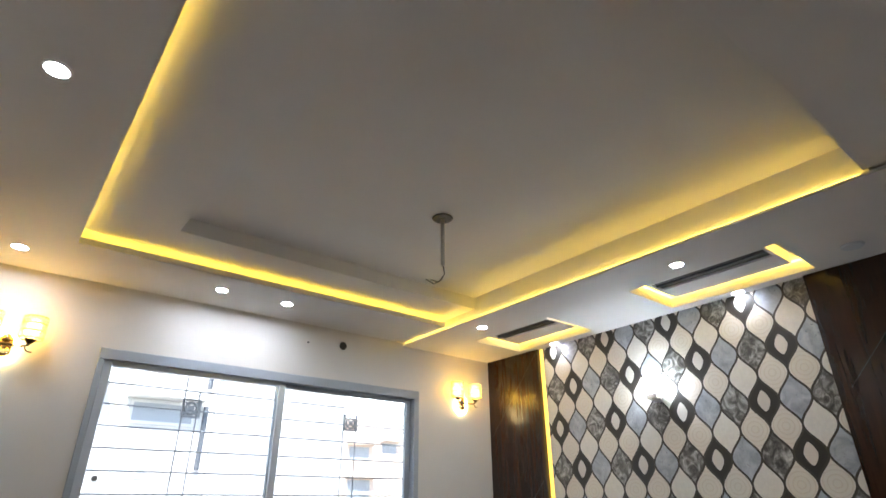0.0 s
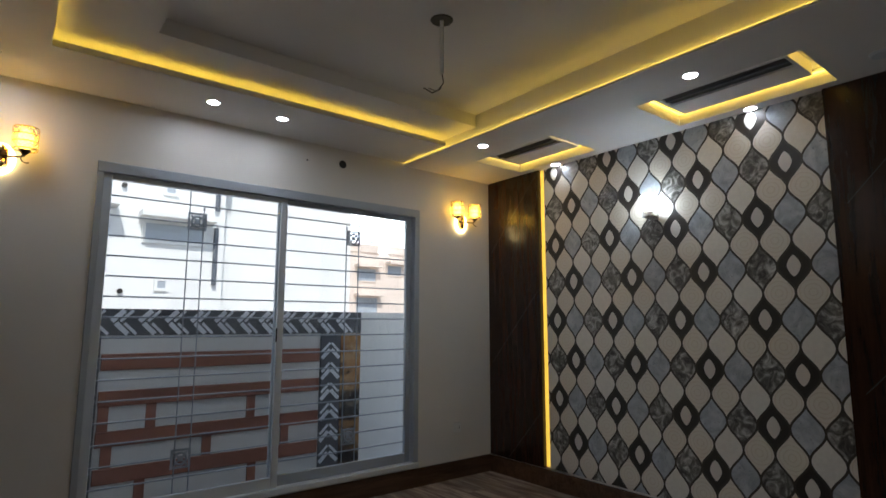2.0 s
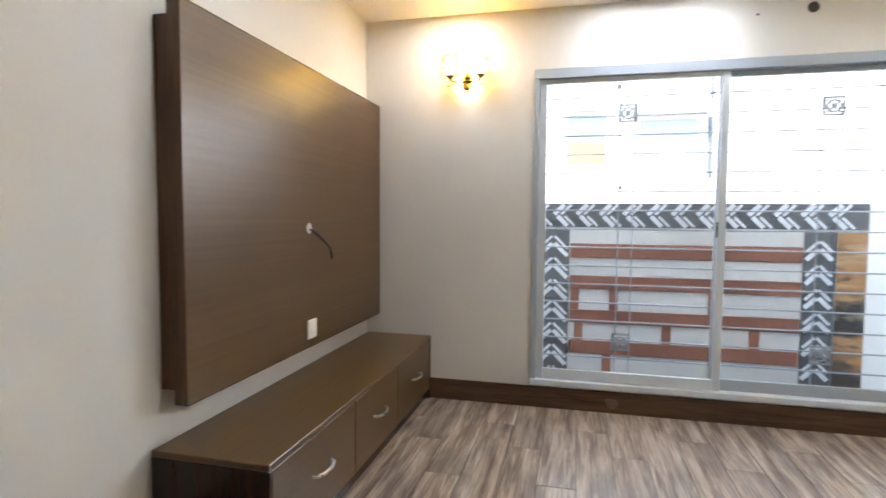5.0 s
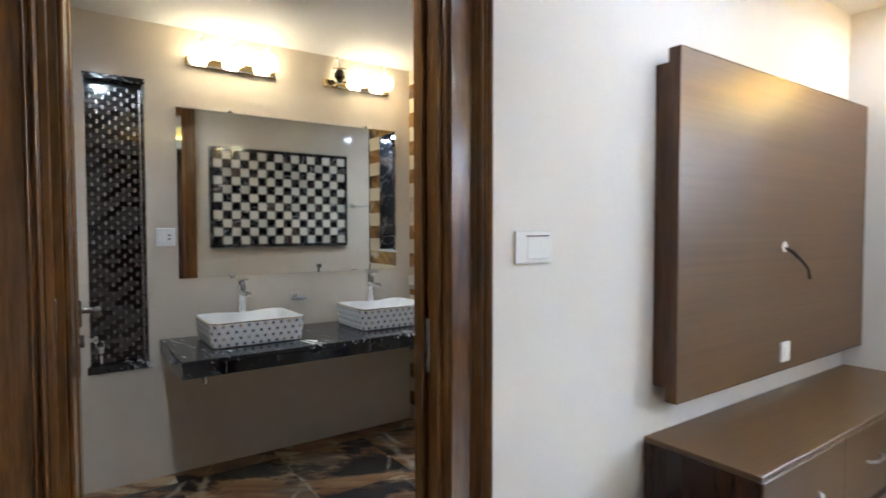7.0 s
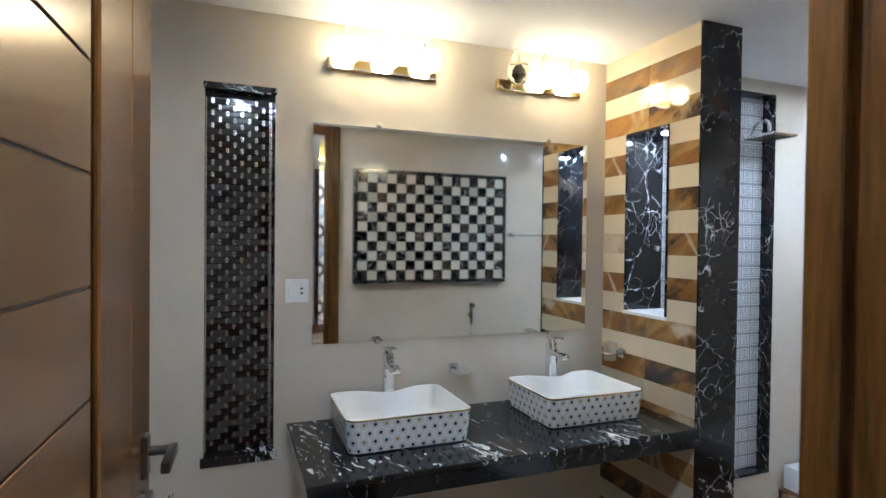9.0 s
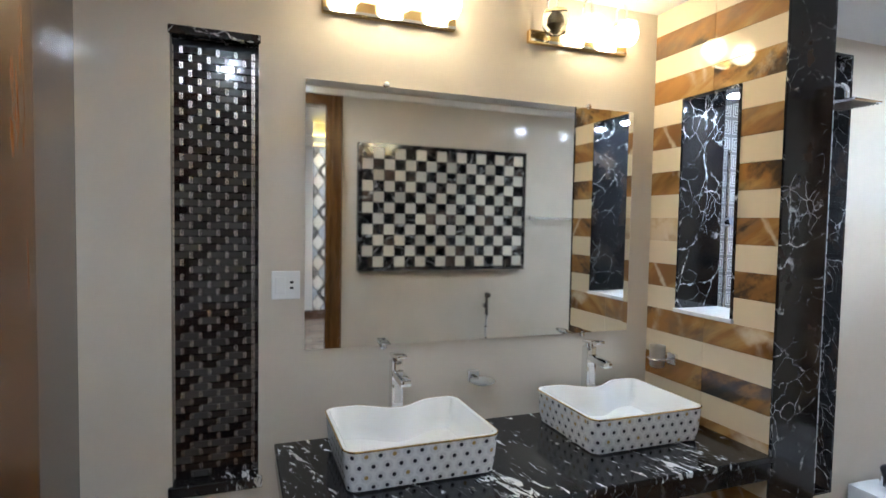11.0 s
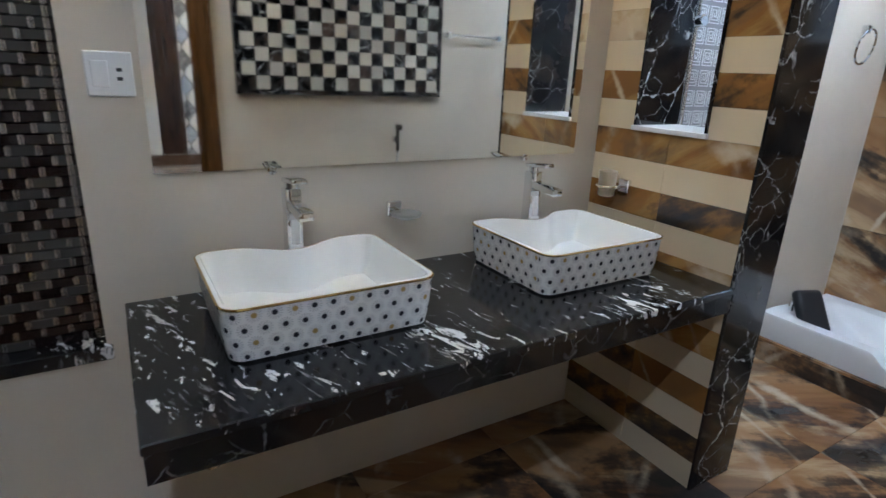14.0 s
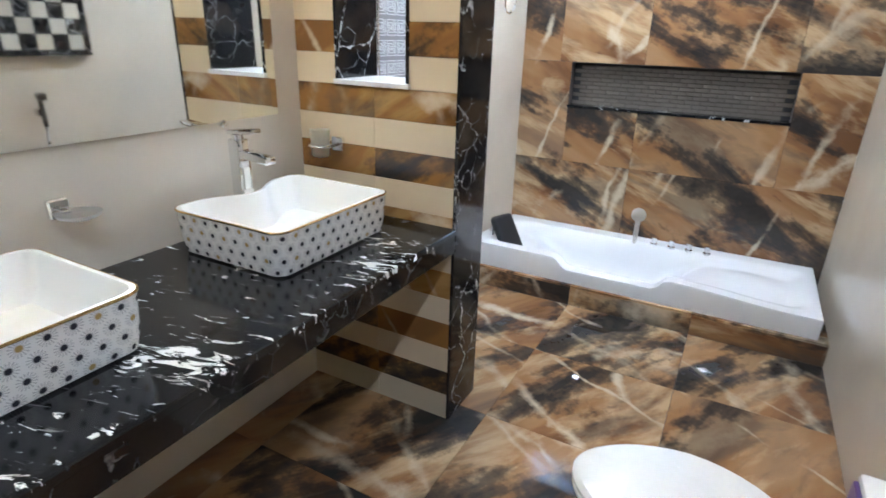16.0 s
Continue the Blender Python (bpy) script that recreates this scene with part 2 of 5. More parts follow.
def mat_wallpaper():
    """An ogee lattice: coloured rows (ring, blue stone, dark marble) between cream rows."""
    g = Graph("ogee_wallpaper")
    W, H = 0.183, 0.3235
    p = g.add("SeparateXYZ", {0: g.coords()})
    u = g.m("DIVIDE", g.m("SUBTRACT", 2.607, p.outputs[1]), W)
    v = g.m("DIVIDE", g.m("SUBTRACT", p.outputs[2], 2.03), H)
    col, row = g.m("FLOOR", g.m("ADD", u, 0.5)), g.m("FLOOR", g.m("ADD", v, 0.5))
    du = g.m("ABSOLUTE", g.m("SUBTRACT", u, col))
    dv = g.m("ABSOLUTE", g.m("SUBTRACT", v, row))
    half = g.m("MULTIPLY_ADD", g.m("COSINE", g.m("MULTIPLY", v, 2 * math.pi)), 0.25, 0.25)
    edge = g.m("ABSOLUTE", g.m("SUBTRACT", du, half))
    slope = g.m("ABSOLUTE", g.m("SINE", g.m("MULTIPLY", v, 2 * math.pi)))
    edge = g.m("DIVIDE", edge, g.m("SQRT", g.m("MULTIPLY_ADD", g.m("MULTIPLY", slope, slope), 0.75, 1.0)))
    coloured = g.m("LESS_THAN", du, half)
    kind = g.m("FLOORED_MODULO", g.m("SUBTRACT", col, g.m("FLOORED_MODULO", row, 2.0)), 3.0)
    vec = g.coords()
    cell = g.add("CombineXYZ", {0: col, 1: row, 2: kind}).outputs[0]
    own = g.add("VectorMath", {0: vec, 1: cell}, operation="ADD").outputs[0]
    cloud, speck = g.noise(own, 11, 6, 0.65, 0.8), g.noise(own, 34, 4, 0.6)
    blue = g.ramp(cloud, [(0.32, (0.27, 0.29, 0.32)), (0.55, (0.42, 0.45, 0.49)), (0.72, (0.55, 0.57, 0.58))])
    blue = g.mix(g.ramp(speck, [(0.60, 0.0), (0.70, 0.6)]), blue, (0.14, 0.16, 0.18))
    stone = g.ramp(g.noise(own, 13, 6, 0.6, 1.5), [(0.36, (0.045, 0.042, 0.038)), (0.49, (0.15, 0.145, 0.13)), (0.60, (0.36, 0.35, 0.33)), (0.72, (0.62, 0.60, 0.56))])
    diamond = g.m("ADD", g.m("POWER", g.m("DIVIDE", du, 0.21), 1.45), g.m("POWER", g.m("DIVIDE", dv, 0.20), 1.45))
    ring = g.mix(g.m("LESS_THAN", diamond, 1.0), (0.028, 0.023, 0.019), (0.66, 0.62, 0.56))
    tone = g.mix(g.m("LESS_THAN", kind, 1.5), stone, blue)
    tone = g.mix(g.m("LESS_THAN", kind, 0.5), tone, ring)
    colc = g.m("FLOOR", u)
    rowc = g.m("FLOOR", v)
    duc = g.m("SUBTRACT", g.m("SUBTRACT", u, colc), 0.5)
    dvc = g.m("MULTIPLY", g.m("SUBTRACT", g.m("SUBTRACT", v, rowc), 0.5), H / W)
    rad = g.m("SQRT", g.m("ADD", g.m("MULTIPLY", duc, duc), g.m("MULTIPLY", dvc, dvc)))
    rings = g.ramp(g.m("SINE", g.m("MULTIPLY", g.m("ADD", rad, g.m("MULTIPLY", cloud, 0.1)), 46.0)), [(0.5, 0.0), (1.0, 1.0)])
    ckind = g.m("FLOORED_MODULO", g.m("ADD", colc, g.m("FLOORED_MODULO", rowc, 2.0)), 3.0)
    plain = g.mix(g.ramp(speck, [(0.4, 0.0), (0.7, 1.0)]), (0.72, 0.69, 0.62), (0.79, 0.76, 0.69))
    ringed = g.mix(g.m("MULTIPLY", rings, 0.55), (0.72, 0.67, 0.58), (0.58, 0.50, 0.39))
    cream = g.mix(g.m("LESS_THAN", ckind, 1.5), plain, ringed)
    out = g.mix(coloured, cream, tone)
    out = g.mix(g.m("LESS_THAN", edge, 0.036), out, (0.045, 0.037, 0.029))
    g.bump(g.m("GREATER_THAN", edge, 0.036), 0.25, 0.0006)
    return g.done(base_color=out, roughness=g.m("MULTIPLY_ADD", speck, 0.15, 0.38))


def mat_printed_porcelain():
    """White glaze with staggered dark and gold suns inside fine rays, laid out along the rim's length."""
    g = Graph("printed_porcelain")
    uv = g.add("SeparateXYZ", {0: g.add("TexCoord").outputs["UV"]})
    P = 0.046
    b = g.m("DIVIDE", uv.outputs[1], P * 0.75)
    row = g.m("FLOOR", b)
    a = g.m("ADD", g.m("DIVIDE", uv.outputs[0], P), g.m("MULTIPLY", g.m("FLOORED_MODULO", row, 2.0), 0.5))
    fa, fb = g.m("SUBTRACT", g.m("FRACT", a), 0.5), g.m("MULTIPLY", g.m("SUBTRACT", g.m("FRACT", b), 0.5), 0.75)
    rad = g.m("SQRT", g.m("ADD", g.m("MULTIPLY", fa, fa), g.m("MULTIPLY", fb, fb)))
    ang = g.m("ARCTAN2", fb, fa)
    rays = g.m("MULTIPLY", g.m("GREATER_THAN", g.m("SINE", g.m("MULTIPLY", ang, 16.0)), 0.35), g.m("MULTIPLY", g.m("LESS_THAN", rad, 0.40), g.m("GREATER_THAN", rad, 0.18)))
    pick = g.add("TexWhiteNoise", {"Vector": g.add("CombineXYZ", {0: g.m("FLOOR", a), 1: row, 2: 0.0}).outputs[0]}, noise_dimensions="3D").outputs[0]
    dot = g.mix(g.m("GREATER_THAN", pick, 0.74), (0.035, 0.035, 0.045), (0.40, 0.28, 0.11))
    col = g.mix(g.m("MULTIPLY", rays, 0.55), (0.78, 0.77, 0.75), (0.25, 0.25, 0.26))
    col = g.mix(g.ramp(rad, [(0.12, 1.0), (0.19, 0.0)]), col, dot)
    return g.done(base_color=col, roughness=0.12)


WALL = mat_paint("warm_white_emulsion", (0.74, 0.71, 0.66), 0.5)
CEIL = mat_paint("white_ceiling_paint", (0.81, 0.80, 0.79), 0.7)
WOOD = mat_veneer("walnut_veneer", (0.072, 0.038, 0.013), (0.122, 0.066, 0.023), 0.285)
WOOD_SIDE = mat_wood("walnut_lipping", (0.060, 0.024, 0.008), (0.14, 0.064, 0.024), "z", 0.25)
DARKWOOD = mat_wood("dark_wenge_veneer", (0.018, 0.007, 0.004), (0.050, 0.020, 0.010), "z", 0.2)
DOORWOOD = mat_wood("stained_door_wood", (0.042, 0.016, 0.004), (0.178, 0.077, 0.020), "z", 0.2)
LEAFWOOD = mat_veneer("stained_door_panel", (0.074, 0.033, 0.011), (0.125, 0.060, 0.021), 0.17)
SKIRT = mat_wood("wood_look_skirting", (0.050, 0.024, 0.013), (0.14, 0.075, 0.042), "x", 0.25, per_object=True)
PLANK = mat_floor_plank()
GROUT = mat_plain("dark_grout", (0.06, 0.05, 0.045), 0.8)
PAPER = mat_wallpaper()
ALU = mat_plain("grey_powder_coated_aluminium", (0.40, 0.44, 0.49), 0.35)
ALU_LIGHT = mat_plain("pale_aluminium_track", (0.62, 0.66, 0.70), 0.3)
IRON = mat_plain("painted_grey_iron", (0.11, 0.12, 0.14), 0.4)
GRILLE = mat_plain("pale_grey_painted_iron", (0.27, 0.29, 0.32), 0.3)
BLACK = mat_plain("black_plastic", (0.012, 0.012, 0.013), 0.4)
SOCKET = mat_plain("white_plastic", (0.80, 0.80, 0.78), 0.25)
CREAM = mat_gloss_tile("cream_gloss_tile", (0.64, 0.57, 0.465), 0.07)
CREAM2 = mat_gloss_tile("cream_gloss_band", (0.72, 0.60, 0.42), 0.08)
FLOOR_STONE = mat_brown_marble("ochre_floor_tile", (0, 0, -60), 0.022)
WALL_STONE = mat_brown_marble("ochre_wall_tile", (90, 0, -24))
BAND_STONE = mat_brown_marble("ochre_band_tile", (90, 0, 30), 0.0, 0.85)
COUNTER = mat_flaked_marble("black_counter_marble", (0, 0, -17))
POST = mat_black_marble("black_post_marble", (0, 25, 10), 1.0, False, 0.4)
APRON = mat_black_marble("black_apron_marble", (0, 25, 10), 0.22)
NICHE = mat_black_marble("black_niche_marble", (20, 0, 30), 0.9)
CHECK_DARK = mat_black_marble("dark_check_marble", (0, 0, 0), 1.0, True, 0.9)
CHECK_LIGHT = mat_gloss_tile("pale_check_marble", (0.66, 0.61, 0.51), 0.14, 0.6)
KEYGREY = mat_plain("grey_key_stone", (0.24, 0.235, 0.24), 0.3)
KEYWHITE = mat_plain("white_key_stone", (0.74, 0.74, 0.74), 0.25)
CHROME = mat_metal("chrome", (0.82, 0.83, 0.85), 0.07)
GOLD = mat_metal("gilt", (0.80, 0.58, 0.25), 0.15)
BRONZE = mat_metal("dark_bronze", (0.10, 0.085, 0.07), 0.3)
STEEL = mat_metal("brushed_steel", (0.55, 0.54, 0.52), 0.28)
PORCELAIN = mat_plain("white_porcelain", (0.82, 0.82, 0.80), 0.08, 4)
PRINT = mat_printed_porcelain()
ACRYLIC = mat_plain("white_acrylic", (0.84, 0.85, 0.87), 0.12, 4)
MIRROR = mat_metal("silvered_mirror", (0.86, 0.88, 0.87), 0.03)
GLASS = mat_glass("window_glass", (0.95, 0.97, 0.97))
CLEAR = mat_glass("clear_cut_glass", (1, 0.97, 0.9), 0.02)
FROST = mat_glass("frosted_glass", (0.96, 0.97, 0.97), 0.38)
CUSHION = mat_plain("black_vinyl", (0.014, 0.014, 0.017), 0.45)
PURPLE = mat_plain("purple_plastic_film", (0.10, 0.05, 0.22), 0.3)
YELLOW_LED = mat_light("warm_yellow_led", (1.0, 0.66, 0.07), 5.8)
VENT_LED = mat_light("soft_yellow_led", (1.0, 0.66, 0.09), 4.0)
DOWN = mat_light("cool_white_led", (0.88, 0.93, 1.0), 125.0)
DOWN_SOFT = mat_light("dim_white_led", (0.88, 0.93, 1.0), 45.0)
NICHE_SPOT = mat_light("niche_spot_led", (0.80, 0.90, 1.0), 85.0)
BULB = mat_light("warm_bulb", (1.0, 0.56, 0.06), 10.0)
RINGLED = mat_light("warm_ring_led", (1.0, 0.76, 0.34), 7.0)
VANITY = mat_light("warm_vanity_bulb", (1.0, 0.82, 0.52), 4.1)
BATH_DOWN = mat_light("daylight_white_led", (0.86, 0.93, 1.0), 290.0)
TUB_DOWN = mat_light("dimmer_daylight_led", (0.86, 0.93, 1.0), 195.0)
COLDBULB = mat_light("cold_wall_lamp", (0.86, 0.94, 1.0), 22.0)


# ---- mesh helpers ----
def box(x0, x1, y0, y1, z0, z1, bevel=0.0, seg=1):
    bm = bmesh.new()
    bmesh.ops.create_cube(bm, size=1.0, matrix=Matrix.Translation(((x0 + x1) / 2, (y0 + y1) / 2, (z0 + z1) / 2)) @ Matrix.Diagonal((x1 - x0, y1 - y0, z1 - z0, 1)))
    if bevel:
        bmesh.ops.bevel(bm, geom=bm.edges[:], offset=bevel, segments=seg, affect="EDGES", profile=0.5)
    return bm


def cyl(a, b, r0, r1=None, n=20, caps=True):
    a, b = Vector(a), Vector(b)
    bm = bmesh.new()
    m = Matrix.Translation((a + b) / 2) @ (b - a).to_track_quat("Z", "Y").to_matrix().to_4x4()
    bmesh.ops.create_cone(bm, cap_ends=caps, segments=n, radius1=r0, radius2=r0 if r1 is None else r1, depth=(b - a).length, matrix=m)
    return bm


def lathe(profile, centre, n=24, axis=(0, 0, 1)):
    """A turned shape: profile of (radius, height) along the axis from the centre."""
    bm = bmesh.new()
    turn = Vector(axis).to_track_quat("Z", "Y").to_matrix()
    rings = []
    for r, h in profile:
        rings.append([bm.verts.new(Vector(centre) + turn @ Vector((r * math.cos(2 * math.pi * i / n), r * math.sin(2 * math.pi * i / n), h))) for i in range(n)])
    for lo, hi in zip(rings, rings[1:]):
        for i in range(n):
            bm.faces.new((lo[i], lo[(i + 1) % n], hi[(i + 1) % n], hi[i]))
    bm.faces.new(rings[0][::-1])
    bm.faces.new(rings[-1])
    return bm


def tube(points, r, n=8, closed=False):
    """A round bar bent through points."""
    pts = [Vector(p) for p in points]
    bm = bmesh.new()
    rings = []
    ref = Vector((0.123, 0.31, 0.94))
    for i, p in enumerate(pts):
        d = (pts[(i + 1) % len(pts)] - pts[i - 1]) if closed or 0 < i < len(pts) - 1 else (pts[min(i + 1, len(pts) - 1)] - pts[max(i - 1, 0)])
        d.normalize()
        s = d.cross(ref).normalized()
        w = d.cross(s)
        rings.append([bm.verts.new(p + r * (math.cos(2 * math.pi * k / n) * s + math.sin(2 * math.pi * k / n) * w)) for k in range(n)])
    pairs = list(zip(rings, rings[1:])) + ([(rings[-1], rings[0])] if closed else [])
    for lo, hi in pairs:
        for k in range(n):
            bm.faces.new((lo[k], lo[(k + 1) % n], hi[(k + 1) % n], hi[k]))
    if not closed:
        bm.faces.new(rings[0][::-1])
        bm.faces.new(rings[-1])
    return bm


def arc(c, r, a0, a1, n, u, w):
    u, w = Vector(u), Vector(w)
    return [Vector(c) + r * (math.cos(radians(a0 + (a1 - a0) * i / n)) * u + math.sin(radians(a0 + (a1 - a0) * i / n)) * w) for i in range(n + 1)]


def joined(*bms):
    out = bmesh.new()
    for b in bms:
        me = bpy.data.meshes.new("t")
        b.to_mesh(me)
        b.free()
        out.from_mesh(me)
        bpy.data.meshes.remove(me)
    return out


def mesh_of(name, bm, material, smooth=True):
    bmesh.ops.recalc_face_normals(bm, faces=bm.faces[:])
    me = bpy.data.meshes.new(name)
    bm.to_mesh(me)
    bm.free()
    me.materials.append(material)
    if smooth:
        me.set_sharp_from_angle(angle=radians(32))
        for p in me.polygons:
            p.use_smooth = True
    return me


def thing(name, at, label, category, group="", kind=""):
    ob = new(name)
    ob.location = at
    ob.empty_display_size = 0.1
    return tagged(ob, label, category, group, kind)


def part(name, bm, material, parent, label=""):
    """A mesh in the world's own coordinates, hung under a thing or a part."""
    ob = new(name, mesh_of(name, bm, material))
    ob.parent = parent
    ob.matrix_parent_inverse = Matrix.Translation(-parent.location) if parent.type == "EMPTY" else Matrix()
    return tagged(ob, label)


def solid(name, bm, material, label, category, kind="structure", group=""):
    return tagged(new(name, mesh_of(name, bm, material)), label, category, group, kind)


def piece(name, me, at, parent):
    """One of many alike pieces on one mesh, centred on its own origin."""
    ob = new(name, me)
    ob.parent = parent
    ob.location = Vector(at) - (parent.location if parent.type == "EMPTY" else Vector((0, 0, 0)))
    return ob


# ---- the large structure ----
XT, XB = -0.48, -0.57          # bedroom face and bathroom face of the wall between them
YW = 3.97                      # inner face of the outside wall
XP = 4.10                      # face of the papered wall
XM = -2.67                     # mirror wall
XS = -2.54                     # shower wall
YS, YR = -0.46, -1.40          # south walls of bathroom and bedroom
ZB = -0.115                    # bathroom floor
ZR, ZC, ZU, ZT = 2.735, 2.765, 2.845, 2.938   # ceiling levels of the bedroom
ZK = 2.58                      # bathroom ceiling
D0, D1, DH = -0.33, 0.702, 2.44   # door opening
WX0, WX1, WZ0, WZ1 = 0.755, 3.21, 0.16, 2.356   # bedroom window
BX0, BX1, BZ0, BZ1 = -2.28, -0.95, 1.625, 2.28   # bathroom window
PY0, PY1, PX = 1.93, 2.165, -1.976               # partition

# wall between bedroom and bathroom: bedroom skin painted, bathroom skin tiled
mid = (XT + XB) / 2
solid("wall_west", joined(box(mid, XT, YR, D0, -0.2, 3.1), box(mid, XT, D1, YW, -0.2, 3.1), box(mid, XT, D0, D1, DH, 3.1)), WALL, "plain warm white painted bedroom wall with a doorway", "wall")
solid("wall_bath_east", joined(box(XB, mid, YS, D0, -0.2, 3.1), box(XB, mid, D1, YW, -0.2, 3.1), box(XB, mid, D0, D1, DH, 3.1)), CREAM, "cream glossy tiled bathroom wall with a doorway", "wall")
solid("wall_window", joined(box(XT - 0.09, WX0, YW, YW + 0.23, -0.4, 3.3), box(WX1, XP + 0.25, YW, YW + 0.23, -0.4, 3.3), box(WX0, WX1, YW, YW + 0.23, -0.4, WZ0), box(WX0, WX1, YW, YW + 0.23, WZ1, 3.3)), WALL, "warm white painted outside wall with a wide window", "wall")
solid("wall_east", box(XP, XP + 0.25, YR - 0.2, YW, -0.4, 3.3), WALL, "painted wall behind the papered panel", "wall")
solid("wall_south", box(XT - 0.09, XP, YR - 0.2, YR, -0.4, 3.3), WALL, "plain painted rear bedroom wall", "wall")
solid("wall_bath_west", joined(box(XM - 0.2, XM, YS, -0.18, -0.3, 3.1), box(XM - 0.2, XM, 0.127, PY0 + 0.1, -0.3, 3.1), box(XM - 0.2, XM, -0.18, 0.127, -0.3, 0.555), box(XM - 0.2, XM, -0.18, 0.127, 2.245, 3.1), box(XM - 0.2, XM - 0.075, -0.18, 0.127, 0.555, 2.245)), CREAM, "cream glossy tiled wall with a tall recess", "wall")
NY0, NY1, NZ0, NZ1 = 2.20, 3.12, 0.12, 2.50
solid("wall_shower", joined(box(XM - 0.2, XS, PY1 - 0.1, NY0, -0.3, 3.1), box(XM - 0.2, XS, NY1, YW, -0.3, 3.1), box(XM - 0.2, XS, NY0, NY1, -0.3, NZ0), box(XM - 0.2, XS, NY0, NY1, NZ1, 3.1), box(XM - 0.2, XS - 0.09, NY0, NY1, NZ0, NZ1)), CREAM, "cream glossy tiled shower wall with a tall recess", "wall")
solid("wall_bath_south", box(XM, mid, YS - 0.2, YS, -0.3, 3.1), mat_gloss_tile("taupe_gloss_tile", (0.115, 0.088, 0.072), 0.16), "taupe glossy tiled bathroom wall behind the door", "wall")
FX0, FX1, FZ0, FZ1 = -2.20, -0.92, 0.945, 1.215
solid("wall_bath_north", joined(box(XM - 0.2, BX0, YW + 0.1, YW + 0.3, -0.4, 3.3), box(BX1, XT - 0.09, YW + 0.1, YW + 0.3, -0.4, 3.3), box(BX0, BX1, YW + 0.1, YW + 0.3, -0.4, BZ0), box(BX0, BX1, YW + 0.1, YW + 0.3, BZ1, 3.3)), WALL, "outside wall behind the bathtub with a high window", "wall")
# Unseen slab, added so that no sun leaks in from above.
solid("roof", box(XM - 0.4, XP + 0.3, YR - 0.4, YW + 0.35, 3.1, 3.3), WALL, "unseen slab added to keep sun out of the rooms", "roof")
solid("ceiling_bath", box(XM - 0.1, XB, YS, YW + 0.1, ZK, ZK + 0.1), CEIL, "flat white bathroom ceiling", "ceiling")

solid("cornice_bath", box(XB - 0.03, XB, YS, YW, ZK - 0.062, ZK - 0.014, 0.006), CEIL, "narrow white cornice under the bathroom ceiling", "cornice")

# bedroom ceiling: low bands round a raised field with an inner tray
CX0, CX1, CY0, CY1 = 0.455, 3.03, 0.45, 3.37
solid("ceiling_bands", joined(box(XT, CX0, YR, YW, ZC, ZC + 0.018), box(CX0, CX1, CY1, YW, ZC, ZC + 0.018), box(CX0, CX1, YR, CY0, ZC, ZC + 0.018),
      box(CX0 - 0.012, CX0, CY0, CY1, ZC - 0.001, ZC + 0.034), box(CX0 - 0.012, CX1, CY1, CY1 + 0.012, ZC - 0.001, ZC + 0.034), box(CX0, CX1, CY0 - 0.012, CY0, ZC - 0.001, ZC + 0.034)), CEIL, "white dropped ceiling bands with a light cove", "ceiling")
SLOTS = [(3.44, 3.99, 0.99, 1.93), (3.44, 3.99, 2.63, 3.47)]
cuts = [(CX1, 3.44, YR, YW), (3.99, XP, YR, YW), (3.44, 3.99, YR, 0.99), (3.44, 3.99, 1.93, 2.63), (3.44, 3.99, 3.47, YW)]
solid("ceiling_bed_band", joined(*[box(a, b, c, d, ZR, ZR + 0.016) for a, b, c, d in cuts], box(CX1 + 0.05, CX1 + 0.062, CY0, YW, ZR + 0.014, ZT + 0.01), box(CX1 + 0.05, XP, CY0 - 0.012, CY0, ZR + 0.014, ZU)), CEIL, "white dropped ceiling band with two recesses", "ceiling")
TX0, TX1, TY0, TY1 = 0.885, CX1 + 0.06, 0.10, 3.06
solid("ceiling_field", joined(box(XT, TX0, YR, YW, ZU, ZU + 0.1), box(TX1, XP, YR, YW, ZU, ZU + 0.1), box(TX0, TX1, TY1, YW, ZU, ZU + 0.1), box(TX0, TX1, YR, TY0, ZU, ZU + 0.1), box(TX0, TX1, TY0, TY1, ZT, ZT + 0.1)), CEIL, "white raised ceiling with an inner tray", "ceiling")


def led_strip(name, bm, label, light=YELLOW_LED):
    t = thing(name, (0, 0, 0), label, "led strip", "cove lights")
    part("strip", bm, light, t)


led_strip("led_strip", box(CX0 + 0.0, CX1 - 0.05, CY1 + 0.045, CY1 + 0.055, ZC + 0.020, ZC + 0.026), "yellow led strip hidden in the ceiling cove")
led_strip("led_strip", box(CX0 - 0.05, CX0 - 0.04, CY0, CY1 + 0.04, ZC + 0.020, ZC + 0.026), "yellow led strip hidden in the ceiling cove")
led_strip("led_strip", box(CX1 + 0.016, CX1 + 0.026, CY0 + 0.02, YW - 0.02, ZR + 0.018, ZR + 0.026), "yellow led strip hidden in the ceiling band", mat_light("dim_yellow_led", (1.0, 0.66, 0.09), 4.2))

# wallpaper panel and its dark wood flanks
solid("wallpaper_panel", box(XP - 0.012, XP, 1.10, 3.27, 0.15, ZR), PAPER, "ogee patterned wallpaper in cream, blue and black", "wallpaper")


